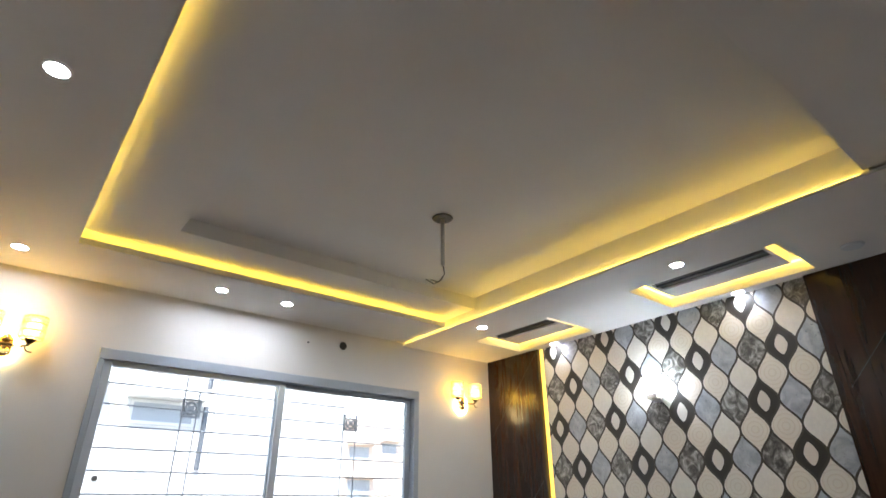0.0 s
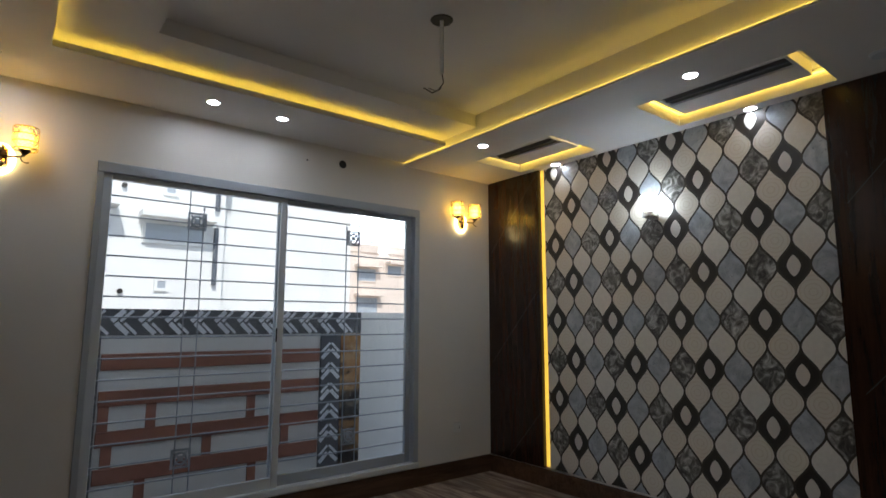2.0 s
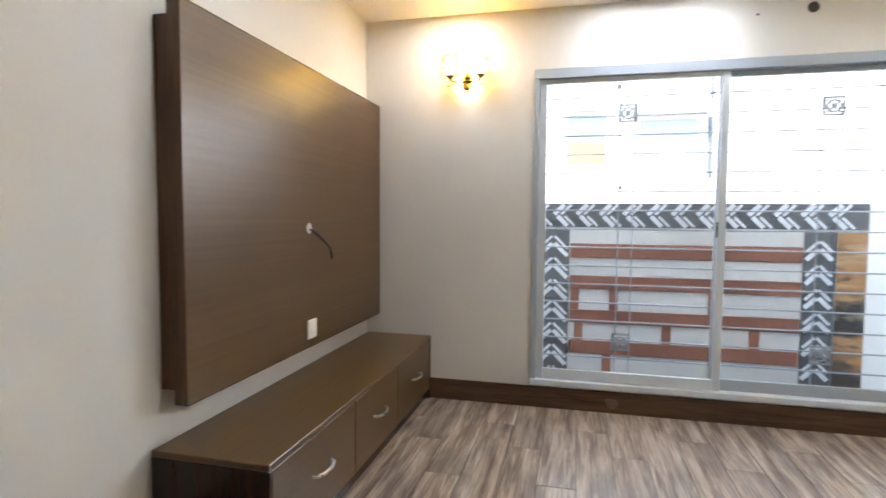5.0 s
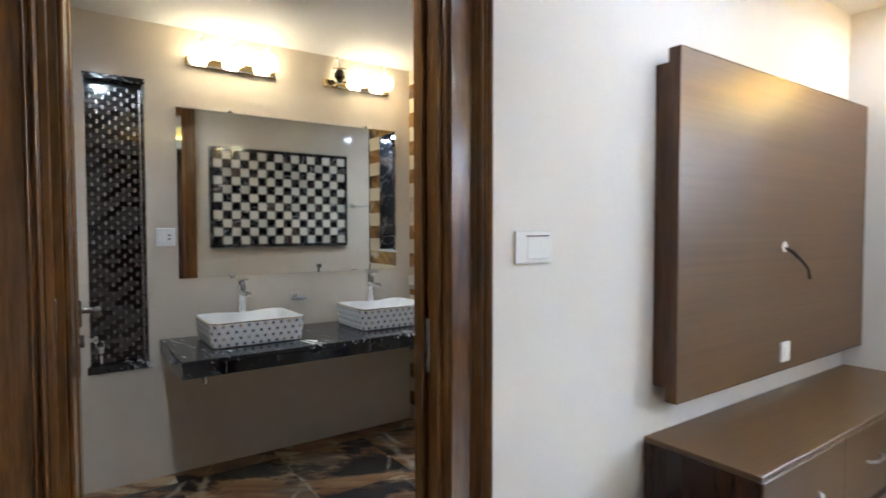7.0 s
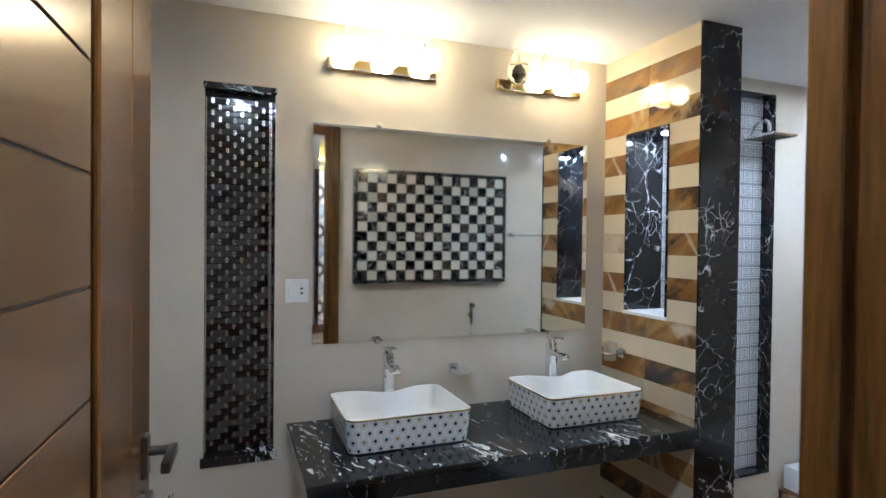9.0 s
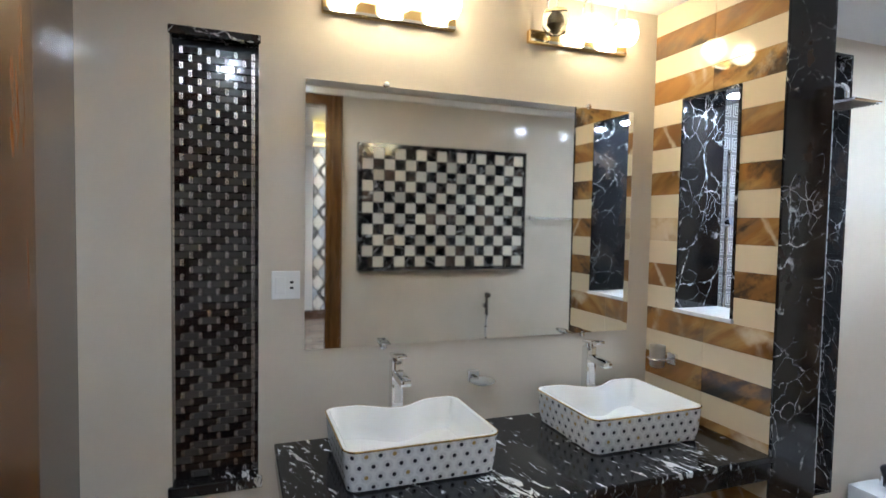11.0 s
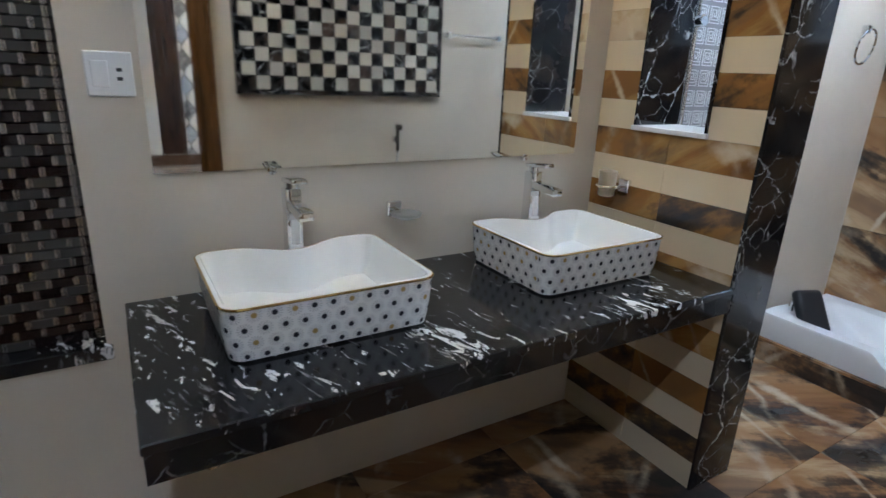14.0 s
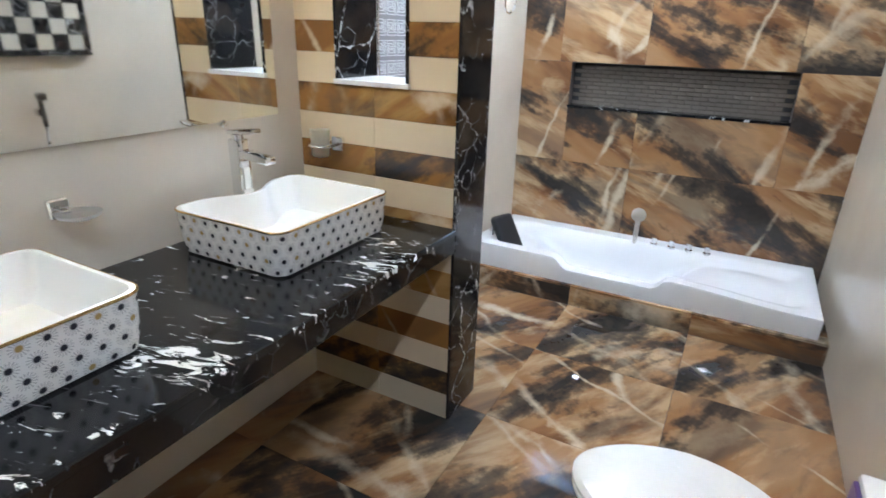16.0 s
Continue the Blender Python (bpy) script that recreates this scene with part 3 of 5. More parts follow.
def wood_flank(y0, y1, glow_y0, glow_y1):
    t = thing("wood_wall_panel", (XP, (y0 + y1) / 2, 0.15), "dark stained wooden wall panel with diagonal grooves", "wall panel", "wood panels beside the wallpaper")
    w, h = y1 - y0, ZR - 0.15
    bm = box(XP - 0.045, XP - 0.004, y0, y1, 0.15, ZR - 0.002)
    part("board", bm, DARKWOOD, t)
    for k in range(3):
        z = 2.70 - 1.05 * k
        bm = box(XP - 0.0462, XP - 0.0445, -0.0025, 0.0025, -0.44, 0.44)
        bmesh.ops.transform(bm, matrix=Matrix.Translation((0, (y0 + y1) / 2, z - 0.34)) @ Matrix.Rotation(radians(42), 4, "X"), verts=bm.verts[:])
        bmesh.ops.bisect_plane(bm, geom=bm.verts[:] + bm.edges[:] + bm.faces[:], plane_co=(0, y1, 0), plane_no=(0, 1, 0), clear_outer=True)
        bmesh.ops.bisect_plane(bm, geom=bm.verts[:] + bm.edges[:] + bm.faces[:], plane_co=(0, y0, 0), plane_no=(0, -1, 0), clear_outer=True)
        bmesh.ops.bisect_plane(bm, geom=bm.verts[:] + bm.edges[:] + bm.faces[:], plane_co=(0, 0, ZR - 0.004), plane_no=(0, 0, 1), clear_outer=True)
        part("groove", bm, BLACK, t)
    if glow_y0 is None:
        return
    s = thing("led_strip", (XP - 0.02, (glow_y0 + glow_y1) / 2, 0.16), "yellow led strip beside the wooden panel", "led strip", "wall edge lights")
    part("strip", box(XP - 0.016, XP - 0.0125, glow_y0, glow_y1, 0.16, ZR - 0.005), mat_light("edge_led", (1.0, 0.64, 0.08), 0.75), s)


wood_flank(3.312, YW, 3.274, 3.309)
wood_flank(0.36, 1.09, None, None)

# skirtings
solid("skirting_window", box(XT, XP - 0.05, YW - 0.014, YW, 0.0, 0.15, 0.003), SKIRT, "brown wood-look skirting", "skirting")
solid("skirting_east", box(XP - 0.062, XP - 0.046, YR, YW - 0.016, 0.0, 0.148, 0.003), SKIRT, "brown wood-look skirting", "skirting")
solid("skirting_west", box(XT, XT + 0.014, 0.92, YW - 0.016, 0.0, 0.15, 0.003), SKIRT, "brown wood-look skirting", "skirting")
solid("floor_base", box(XT - 0.005, XP, YR, YW, -0.12, -0.008), GROUT, "dark grout bed under the planks", "floor")
solid("bath_floor_base", box(XM - 0.1, XB, YS, YW + 0.1, ZB - 0.1, ZB - 0.006), GROUT, "dark grout bed under the tiles", "floor")
solid("threshold", box(XB - 0.012, XT + 0.012, D0, D1, ZB - 0.02, 0.006, 0.003), POST, "black marble door threshold", "threshold")


# ---- windows ----
def window(name, x0, x1, z0, z1, y, rim, label, mull=None, glass=None):
    w = tagged(new(name), label, "window", "", "structure")
    w.location = ((x0 + x1) / 2, y, z0)
    part("window_frame", joined(box(x0, x1, y - 0.012, y + 0.075, z1 - rim, z1, 0.004), box(x0, x0 + rim * 0.55, y - 0.012, y + 0.075, z0, z1 - rim, 0.004), box(x1 - rim * 0.75, x1, y - 0.012, y + 0.075, z0, z1 - rim, 0.004)), ALU, w)
    part("window_sill", box(x0 - 0.0, x1 + 0.0, y - 0.025, y + 0.08, z0, z0 + 0.042, 0.004), ALU_LIGHT, w, "pale sliding track")
    m = (x0 + x1) / 2 if mull is None else mull
    ia, ib, ja, jb = x0 + rim * 0.55, x1 - rim * 0.75, z0 + 0.042, z1 - rim
    for a, b, yy in ((ia, m + 0.03, y + 0.012), (m - 0.03, ib, y + 0.044)):
        s = part("sash", joined(box(a, a + 0.05, yy, yy + 0.026, ja, jb, 0.003), box(b - 0.05, b, yy, yy + 0.026, ja, jb, 0.003), box(a + 0.05, b - 0.05, yy, yy + 0.026, jb - 0.035, jb, 0.003), box(a + 0.05, b - 0.05, yy, yy + 0.026, ja, ja + 0.075, 0.003)), ALU if yy > y + 0.03 else ALU_LIGHT, w)
        p = part("pane", box(a + 0.045, b - 0.045, yy + 0.011, yy + 0.016, ja + 0.07, jb - 0.03), glass or GLASS, s)
        p.visible_shadow = False
    return w


window("window_1", WX0, WX1, WZ0, WZ1, YW, 0.068, "wide grey aluminium sliding window", 1.965)
window("window_2", BX0, BX1, BZ0, BZ1, YW + 0.03, 0.07, "high pale aluminium bathroom window", None, mat_glass("tinted_window_glass", (0.20, 0.235, 0.27)))
w1 = bpy.data.objects["window_1"]
part("latch", box(1.938, 1.948, YW + 0.004, YW + 0.014, 1.22, 1.32, 0.003), BLACK, w1, "black latch slot")


def grille(x0, x1, z0, z1, y, bars, pairs, plates):
    t = thing("window_grille", ((x0 + x1) / 2, y, z0), "grey iron window grille with flower plates", "window grille")
    for k in range(bars):
        z = z1 - 0.05 - k * (z1 - z0 - 0.11) / (bars - 1)
        part("bar", cyl((x0, y, z), (x1, y, z), 0.0055, n=8), GRILLE, t)
    for a, b, top in pairs:
        part("upright", cyl((a, y + 0.009, z0), (a, y + 0.009, z1), 0.0045, n=8), GRILLE, t)
        part("upright", joined(cyl((b, y + 0.009, z0), (b, y + 0.009, top), 0.0045, n=8), lathe([(0.002, 0), (0.009, 0.012), (0.002, 0.03)], (b, y + 0.009, top), 8)), GRILLE, t)
    for x, z, s in plates:
        ring = tube(arc((x, y - 0.008, z), s * 0.30, 0, 360, 18, (1, 0, 0), (0, 0, 1))[:-1], s * 0.07, 6, True)
        frame4 = [box(x - s / 2, x + s / 2, y - 0.011, y - 0.005, z + d * s / 2 - s * 0.06, z + d * s / 2 + s * 0.06) for d in (-0.88, 0.88)]
        frame4 += [box(x + d * s / 2 - s * 0.06, x + d * s / 2 + s * 0.06, y - 0.0115, y - 0.0055, z - s / 2, z + s / 2) for d in (-0.88, 0.88)]
        petals = [tube([(x + math.cos(a) * s * 0.12, y - 0.008, z + math.sin(a) * s * 0.12), (x + math.cos(a) * s * 0.48, y - 0.008, z + math.sin(a) * s * 0.48)], s * 0.055, 6) for a in [math.pi / 4 * (2 * i + 1) for i in range(4)]]
        part("flower_plate", joined(ring, *frame4, *petals, lathe([(s * 0.16, -0.004), (s * 0.16, 0.004)], (x, y - 0.008, z), 12, (0, 1, 0))), GRILLE, t)


grille(WX0 + 0.01, WX1 - 0.01, WZ0, WZ1, YW + 0.13, 17, [(1.335, 1.43, 2.14), (2.68, 2.565, 2.13)], [(1.383, 2.06, 0.125), (1.37, 0.47, 0.125), (2.622, 2.06, 0.125), (2.61, 0.46, 0.125)])
grille(BX0 + 0.01, BX1 - 0.01, BZ0, BZ1, YW + 0.17, 6, [(-1.95, -1.86, 2.1), (-1.3, -1.39, 2.1)], [(-1.905, 1.95, 0.09), (-1.345, 1.95, 0.09)])


# ---- door ----
def moulding(y, s, top):
    """An upright casing with two inner beads, a flat and a fluted outer band; y is the opening's edge, s the side it lies on."""
    def bead(a, b, low, high, n=6):
        return [(a + (b - a) * i / n, low + (high - low) * math.sin(math.pi * i / n)) for i in range(n + 1)]
    prof = [(0.0, 0.0)] + bead(0.001, 0.015, 0.018, 0.029) + bead(0.017, 0.030, 0.018, 0.027) + [(0.033, 0.017), (0.108, 0.017)]
    prof += bead(0.110, 0.126, 0.019, 0.034) + bead(0.129, 0.153, 0.026, 0.039) + bead(0.156, 0.172, 0.026, 0.034) + bead(0.175, 0.201, 0.020, 0.031) + [(0.203, 0.0)]
    bm = bmesh.new()
    low = [bm.verts.new((XT + p, y + s * a, 0.0)) for a, p in prof]
    high = [bm.verts.new((XT + p, y + s * a, top)) for a, p in prof]
    for i in range(len(prof)):
        j = (i + 1) % len(prof)
        bm.faces.new((low[i], low[j], high[j], high[i]))
    bm.faces.new(low[::-1])
    bm.faces.new(high)
    return bm


def door():
    d = tagged(new("door_1"), "dark stained panelled door standing open into the bathroom", "door", "", "structure")
    d.location = (XB, D0, ZB)
    for inner, s in ((D1, 1), (D0, -1)):
        part("architrave", moulding(inner, s, DH + 0.19), DOORWOOD, d)
        lo, hi = sorted((inner, inner + s * 0.09))
        part("architrave", box(XB - 0.022, XB, lo, hi, ZB, DH + 0.09, 0.004), DOORWOOD, d)
        lo, hi = sorted((inner - s * 0.016, inner + s * 0.002))
        part("jamb", box(XB - 0.01, XT + 0.006, lo, hi, -0.1, DH, 0.003), DOORWOOD, d)
        if s > 0:
            part("door_stop", box(XB - 0.022, XB + 0.03, D1 - 0.034, D1 - 0.0165, -0.1, DH, 0.003), DOORWOOD, d)
    part("architrave", box(XT, XT + 0.026, D0 - 0.002, D1 + 0.002, DH, DH + 0.188, 0.004), DOORWOOD, d)
    part("architrave", box(XB - 0.02, XB, D0 - 0.09, D1 + 0.09, DH, DH + 0.09, 0.004), DOORWOOD, d)
    part("hinge", box(-0.55, -0.49, D0 + 0.016, D0 + 0.0185, 1.09, 1.22, 0.001), BRONZE, d, "dark butt hinge")
    part("strike_plate", box(-0.545, -0.525, D1 - 0.0185, D1 - 0.016, 0.90, 1.08, 0.001), STEEL, d, "steel strike plate")
    L, T = 0.95, 0.042
    turn = Matrix.Translation((-0.60, -0.316, 0)) @ Matrix.Rotation(radians(180 - 2.6), 4, "Z")

    def leafpart(name, bm, m, parent, label=""):
        bmesh.ops.transform(bm, matrix=turn, verts=bm.verts[:])
        return part(name, bm, m, parent, label)
    leaf = leafpart("leaf", box(0, L, -T / 2, T / 2 - 0.004, ZB + 0.012, DH - 0.005, 0.002), DOORWOOD, d)
    zs = [-0.10] + [0.085 + 0.175 * k for k in range(14)] + [DH - 0.006]
    for a, b in zip(zs, zs[1:]):
        leafpart("panel", box(0.112, 0.46, -T / 2 - 0.006, -T / 2 + 0.001, a + 0.0022, b - 0.0022, 0.0016), LEAFWOOD, leaf)
    # Shade inside the grooves is put in as a black strip behind the panels.
    leafpart("groove_shade", box(0.112, 0.46, -T / 2 - 0.0012, -T / 2 + 0.0005, ZB + 0.02, DH - 0.01), BLACK, leaf, "black strip standing in for shade in the grooves")
    leafpart("stile", box(0.004, 0.108, -T / 2 - 0.012, -T / 2 + 0.001, ZB + 0.014, DH - 0.007, 0.004), DOORWOOD, leaf)
    for a, b, t in ((0.49, 0.72, 0.012), (0.745, 0.945, 0.007)):
        leafpart("stile", box(a, b, -T / 2 - t, -T / 2 + 0.001, ZB + 0.014, DH - 0.007, 0.004), DOORWOOD, leaf)
    h = leafpart("handle", joined(box(0.865, 0.905, -T / 2 - 0.016, -T / 2 - 0.004, 1.01, 1.11, 0.004), cyl((0.885, -T / 2 - 0.01, 1.07), (0.885, -T / 2 - 0.066, 1.07), 0.011, n=14), box(0.77, 0.897, -T / 2 - 0.076, -T / 2 - 0.056, 1.056, 1.082, 0.005, 2)), BRONZE, leaf, "dark metal lever handle")
    leafpart("lock", cyl((0.885, -T / 2 - 0.004, 0.955), (0.885, -T / 2 - 0.022, 0.955), 0.024, n=20), BRONZE, leaf)
    leafpart("key", joined(box(0.882, 0.888, -T / 2 - 0.048, -T / 2 - 0.02, 0.948, 0.962), lathe([(0.013, -0.002), (0.015, 0.0), (0.013, 0.002)], (0.885, -T / 2 - 0.058, 0.955), 16, (0.5, 0.8, 0)), tube(arc((0.885, -T / 2 - 0.072, 0.935), 0.014, 0, 360, 14, (0, 1, 0), (0, 0, 1))[:-1], 0.0012, 6, True), box(0.881, 0.889, -T / 2 - 0.083, -T / 2 - 0.067, 0.898, 0.926, 0.003), box(0.8835, 0.8865, -T / 2 - 0.079, -T / 2 - 0.071, 0.862, 0.899)), STEEL, leaf, "hanging steel keys")


door()

# ---- outside ----
solid("ground", box(-400, 400, -400, 600, -0.6, -0.42), mat_plain("dusty_ground", (0.30, 0.26, 0.21), 0.9, 3), "dusty bare ground", "ground")
RED = mat_gloss_tile("red_stone_strip", (0.24, 0.095, 0.062), 0.4)
GREYS = mat_plain("grey_plaster_strip", (0.56, 0.56, 0.55), 0.8, 9)
CHEV = mat_plain("charcoal_chevron", (0.085, 0.088, 0.096), 0.5, 9)
CHEVL = mat_plain("pale_chevron", (0.66, 0.68, 0.72), 0.5, 9)
WHITEWALL = mat_paint("white_render", (0.80, 0.80, 0.78), 0.8)
PINK = mat_paint("pink_beige_render", (0.78, 0.66, 0.57), 0.8)


def boundary_wall():
    Y, X0, X1, Z0, Z1 = 5.2, -2.0, 3.34, -0.42, 1.47
    w = tagged(new("boundary_wall"), "garden wall clad in charcoal chevrons and red stone strips", "garden wall", "", "structure")
    w.location = (1.5, Y, Z0)
    part("core", box(X0, 9.0, Y + 0.02, Y + 0.22, Z0, Z1), WHITEWALL, w, "white rendered core")
    part("backing", box(X0, X1, Y, Y + 0.018, Z0, Z1 - 0.002), GREYS, w)
    for z0, z1 in ((0.98, 1.11), (0.70, 0.82), (0.39, 0.51), (0.11, 0.23), (-0.17, -0.05)):
        part("red_strip", box(1.005, 2.875, Y - 0.02, Y - 0.001, z0, z1, 0.004), RED, w)
    for x, z0, z1 in ((1.01, 0.51, 0.70), (1.35, 0.51, 0.70), (2.17, 0.51, 0.70), (1.80, 0.23, 0.39), (1.05, 0.23, 0.39), (2.5, 0.23, 0.39), (1.3, -0.05, 0.11), (2.2, -0.05, 0.11)):
        part("red_strip", box(x, x + 0.075, Y - 0.018, Y - 0.001, z0, z1), RED, w)
    part("chevron_ground", box(X0, X1, Y - 0.012, Y - 0.001, 1.255, Z1), CHEV, w)
    part("chevron_ground", box(2.885, 3.105, Y - 0.012, Y - 0.001, Z0, 1.25), CHEV, w)
    part("chevron_ground", box(0.71, 0.995, Y - 0.012, Y - 0.001, Z0, 1.25), CHEV, w)
    part("patterned_column", box(3.11, X1, Y - 0.010, Y - 0.001, Z0, 1.25), mat_brown_marble("mottled_column_tile", (90, 0, 0), 0.05, 0.3), w)

    def slab(bm_list, x, z, along, up, thick):
        bm = box(-along / 2, along / 2, Y - 0.018, Y - 0.0125, -thick / 2, thick / 2)
        bmesh.ops.transform(bm, matrix=Matrix.Translation((x, 0, z)) @ Matrix.Rotation(radians(up), 4, "Y"), verts=bm.verts[:])
        bm_list.append(bm)
    lights = []
    x = 0.1
    while x < 3.28:
        for dx, t in ((0, 0.038), (0.062, 0.022)):
            slab(lights, x + dx, 1.414, 0.125, -45, t)
            slab(lights, x + dx + 0.03, 1.31, 0.125, 45, t)
        x += 0.2
    for xc, half in ((2.995, 0.052), (0.852, 0.068)):
        z = -0.35
        while z < 1.18:
            for dz, t in ((0, 0.036), (0.066, 0.022)):
                slab(lights, xc - half, z + dz, half * 2.35, -45, t)
                slab(lights, xc + half, z + dz, half * 2.35, 45, t)
            z += 0.2
    part("chevron", joined(*lights), CHEVL, w, "pale diagonal inlays")


boundary_wall()


def house(name, x0, x1, y0, y1, h, material, label, windows, face="y"):
    t = thing(name, ((x0 + x1) / 2, y0, -0.42), label, "house")
    part("wall", box(x0, x1, y0, y1, -0.42, h), material, t)
    part("parapet", joined(box(x0 - 0.06, x1 + 0.06, y0 - 0.06, y0 + 0.1, h, h + 0.35), box(x0 - 0.06, x0 + 0.1, y0 + 0.1, y1, h, h + 0.35)), material, t)
    for wx0, wx1, wz0, wz1, hood in windows:
        f = part("window", joined(box(wx0 - 0.05, wx1 + 0.05, y0 - 0.03, y0 - 0.002, wz1, wz1 + 0.05), box(wx0 - 0.05, wx0, y0 - 0.03, y0 - 0.002, wz0, wz1), box(wx1, wx1 + 0.05, y0 - 0.03, y0 - 0.002, wz0, wz1), box(wx0 - 0.05, wx1 + 0.05, y0 - 0.04, y0 - 0.002, wz0 - 0.05, wz0)), material, t)
        # Plain grey carries the shade of the hooded glass.
        part("pane", box(wx0, wx1, y0 - 0.012, y0 - 0.003, wz0, wz1), ALU, f, "flat grey pane with shade put into its colour")
        if hood:
            part("hood", box(wx0 - 0.12, wx1 + 0.12, y0 - 0.42, y0, wz1 + 0.06, wz1 + 0.16), material, f)
    return t


n1 = house("house", -6.0, 3.3, 10.0, 14.0, 4.15, WHITEWALL, "white rendered neighbouring house with hooded windows", [(0.85, 1.5, 2.25, 3.1, True), (2.05, 2.95, 2.70, 2.98, True), (2.33, 2.46, 3.52, 3.64, False), (2.28, 2.40, 1.92, 2.04, False)])
part("downpipe", cyl((3.15, 9.95, 2.0), (3.15, 9.95, 3.0), 0.04, n=10), IRON, n1)
part("downpipe", cyl((3.15, 9.95, 3.3), (3.15, 9.95, 4.1), 0.04, n=10), IRON, n1)
part("shutter", box(0.86, 1.49, 9.972, 9.985, 2.26, 2.62), mat_plain("orange_wood_shutter", (0.55, 0.27, 0.10), 0.6), n1, "orange wooden shutter")
part("vent_pipe", lathe([(0.04, 0.0), (0.04, 0.06)], (1.75, 10.0, 1.85), 12, (0, -1, 0)), BRONZE, n1)
part("vent_pipe", lathe([(0.04, 0.0), (0.04, 0.06)], (1.7, 10.0, 3.55), 12, (0, -1, 0)), BRONZE, n1)
house("house", 3.31, 6.15, 10.6, 14.0, 3.9, WHITEWALL, "plain white rendered rear wing of a neighbouring house", [])
n3 = house("house", 9.0, 22.0, 20.0, 30.0, 4.3, PINK, "distant pink-beige house with small windows", [(11.6, 12.5, 3.1, 3.6, True), (13.1, 13.8, 3.4, 3.8, True), (11.6, 12.6, 1.4, 2.4, True)])
# Added glowing panel: stands in for bright sky and lifts the daylight indoors.
haze = Graph("glowing_sky_panel")
up = haze.m("DIVIDE", haze.add("SeparateXYZ", {0: haze.coords()}).outputs[2], 95.0)
drift = haze.m("MULTIPLY_ADD", haze.noise(haze.coords(), 0.02, 3), 0.1, -0.05)
glow = haze.ramp(haze.m("ADD", up, drift), [(0.18, (0.85, 0.93, 1.0)), (0.60, (0.065, 0.10, 0.155))])
solid("backdrop", box(-90, 90, 70, 71, -0.4, 95), haze.done(base_color=(0.8, 0.85, 0.9), roughness=1.0, emission_color=glow, emission_strength=4.5), "added glowing panel in place of hazy sky", "sky")


# ---- bedroom things ----
def downlight(x, y, z, group, lens=DOWN, rad=0.036):
    t = thing("downlight", (x, y, z), "round recessed white led downlight, lit", "downlight", group)
    part("rim", joined(tube(arc((x, y, z - 0.002), rad + 0.003, 0, 360, 28, (1, 0, 0), (0, 1, 0))[:-1], 0.0055, 8, True)), SOCKET, t)
    part("lens", lathe([(0.001, -0.0045), (rad, -0.0045), (rad, 0.004)], (x, y, z - 0.001), 28), lens, t, "glowing white lens")


for x, y in ((0.20, 1.90), (0.21, 3.62), (1.315, 3.61), (1.775, 3.61)):
    downlight(x, y, ZC, "bedroom downlights")
for x, y in ((3.20, 3.11), (3.27, 1.48)):
    downlight(x, y, ZR, "bedroom downlights")
for x, y in ((4.035, 3.09), (4.035, 1.48)):
    downlight(x, y, ZR, "bedroom downlights", DOWN_SOFT, 0.036)


def vent(x0, x1, y0, y1):
    t = thing("air_vent", ((x0 + x1) / 2, (y0 + y1) / 2, ZR), "recessed white air vent box with a dark slot", "air vent", "ceiling vents")
    zt = ZR + 0.108
    part("well", joined(box(x0 - 0.01, x0, y0, y1, ZR + 0.016, zt), box(x1, x1 + 0.01, y0, y1, ZR + 0.016, zt), box(x0, x1, y0 - 0.01, y0, ZR + 0.016, zt), box(x0, x1, y1, y1 + 0.01, ZR + 0.016, zt)), CEIL, t)
    ix0, ix1, iy0, iy1 = x0 + 0.085, x1 - 0.10, y0 + 0.09, y1 - 0.09
    a, b = ix0 + 0.02, ix0 + 0.17
    zl = ZR + 0.035
    part("inner_box", joined(box(ix0, a, iy0, iy1, zl, zt), box(b, ix1, iy0, iy1, zl, zt), box(a, b, iy0, iy0 + 0.02, zl, zt), box(a, b, iy1 - 0.02, iy1, zl, zt)), CEIL, t)
    part("slot", box(a, b, iy0 + 0.02, iy1 - 0.02, zl + 0.014, zl + 0.03), BLACK, t, "black slot")
    part("bar", box((a + b) / 2 - 0.006, (a + b) / 2 + 0.006, iy0 + 0.02, iy1 - 0.02, zl + 0.002, zl + 0.012), IRON, t)
    part("glow_strip", joined(box(x0 + 0.02, x1 - 0.02, y0 + 0.012, y0 + 0.02, zl + 0.035, zl + 0.045), box(x1 - 0.02, x1 - 0.012, y0 + 0.02, y1 - 0.02, zl + 0.035, zl + 0.045), box(x0 + 0.02, x1 - 0.02, y1 - 0.02, y1 - 0.012, zl + 0.035, zl + 0.045)), VENT_LED, t, "yellow led strip")


for s in SLOTS:
    vent(*s)


def fan_hook():
    x, y, zt = 2.055, 2.178, ZT
    t = thing("fan_hook", (x, y, zt), "bare white ceiling fan pipe with loose wires", "fan hook")
    part("plate", lathe([(0.055, -0.006), (0.06, -0.001), (0.06, 0.0)], (x, y, zt), 24), BLACK, t, "dark round hole cover")
    part("pipe", cyl((x, y, zt), (x, y, zt - 0.30), 0.011, n=14), SOCKET, t)
    part("wire", tube([(x, y, zt - 0.29), (x + 0.012, y, zt - 0.34), (x - 0.005, y + 0.01, zt - 0.38), (x - 0.05, y + 0.015, zt - 0.41), (x - 0.10, y + 0.02, zt - 0.395)], 0.0032, 6), BLACK, t)
    part("wire", tube([(x, y, zt - 0.36), (x - 0.03, y, zt - 0.40), (x - 0.085, y, zt - 0.40)], 0.0025, 6), BLACK, t)


fan_hook()
smoke = thing("smoke_detector", (3.80, 0.74, ZR), "small round white ceiling cover", "ceiling cover")
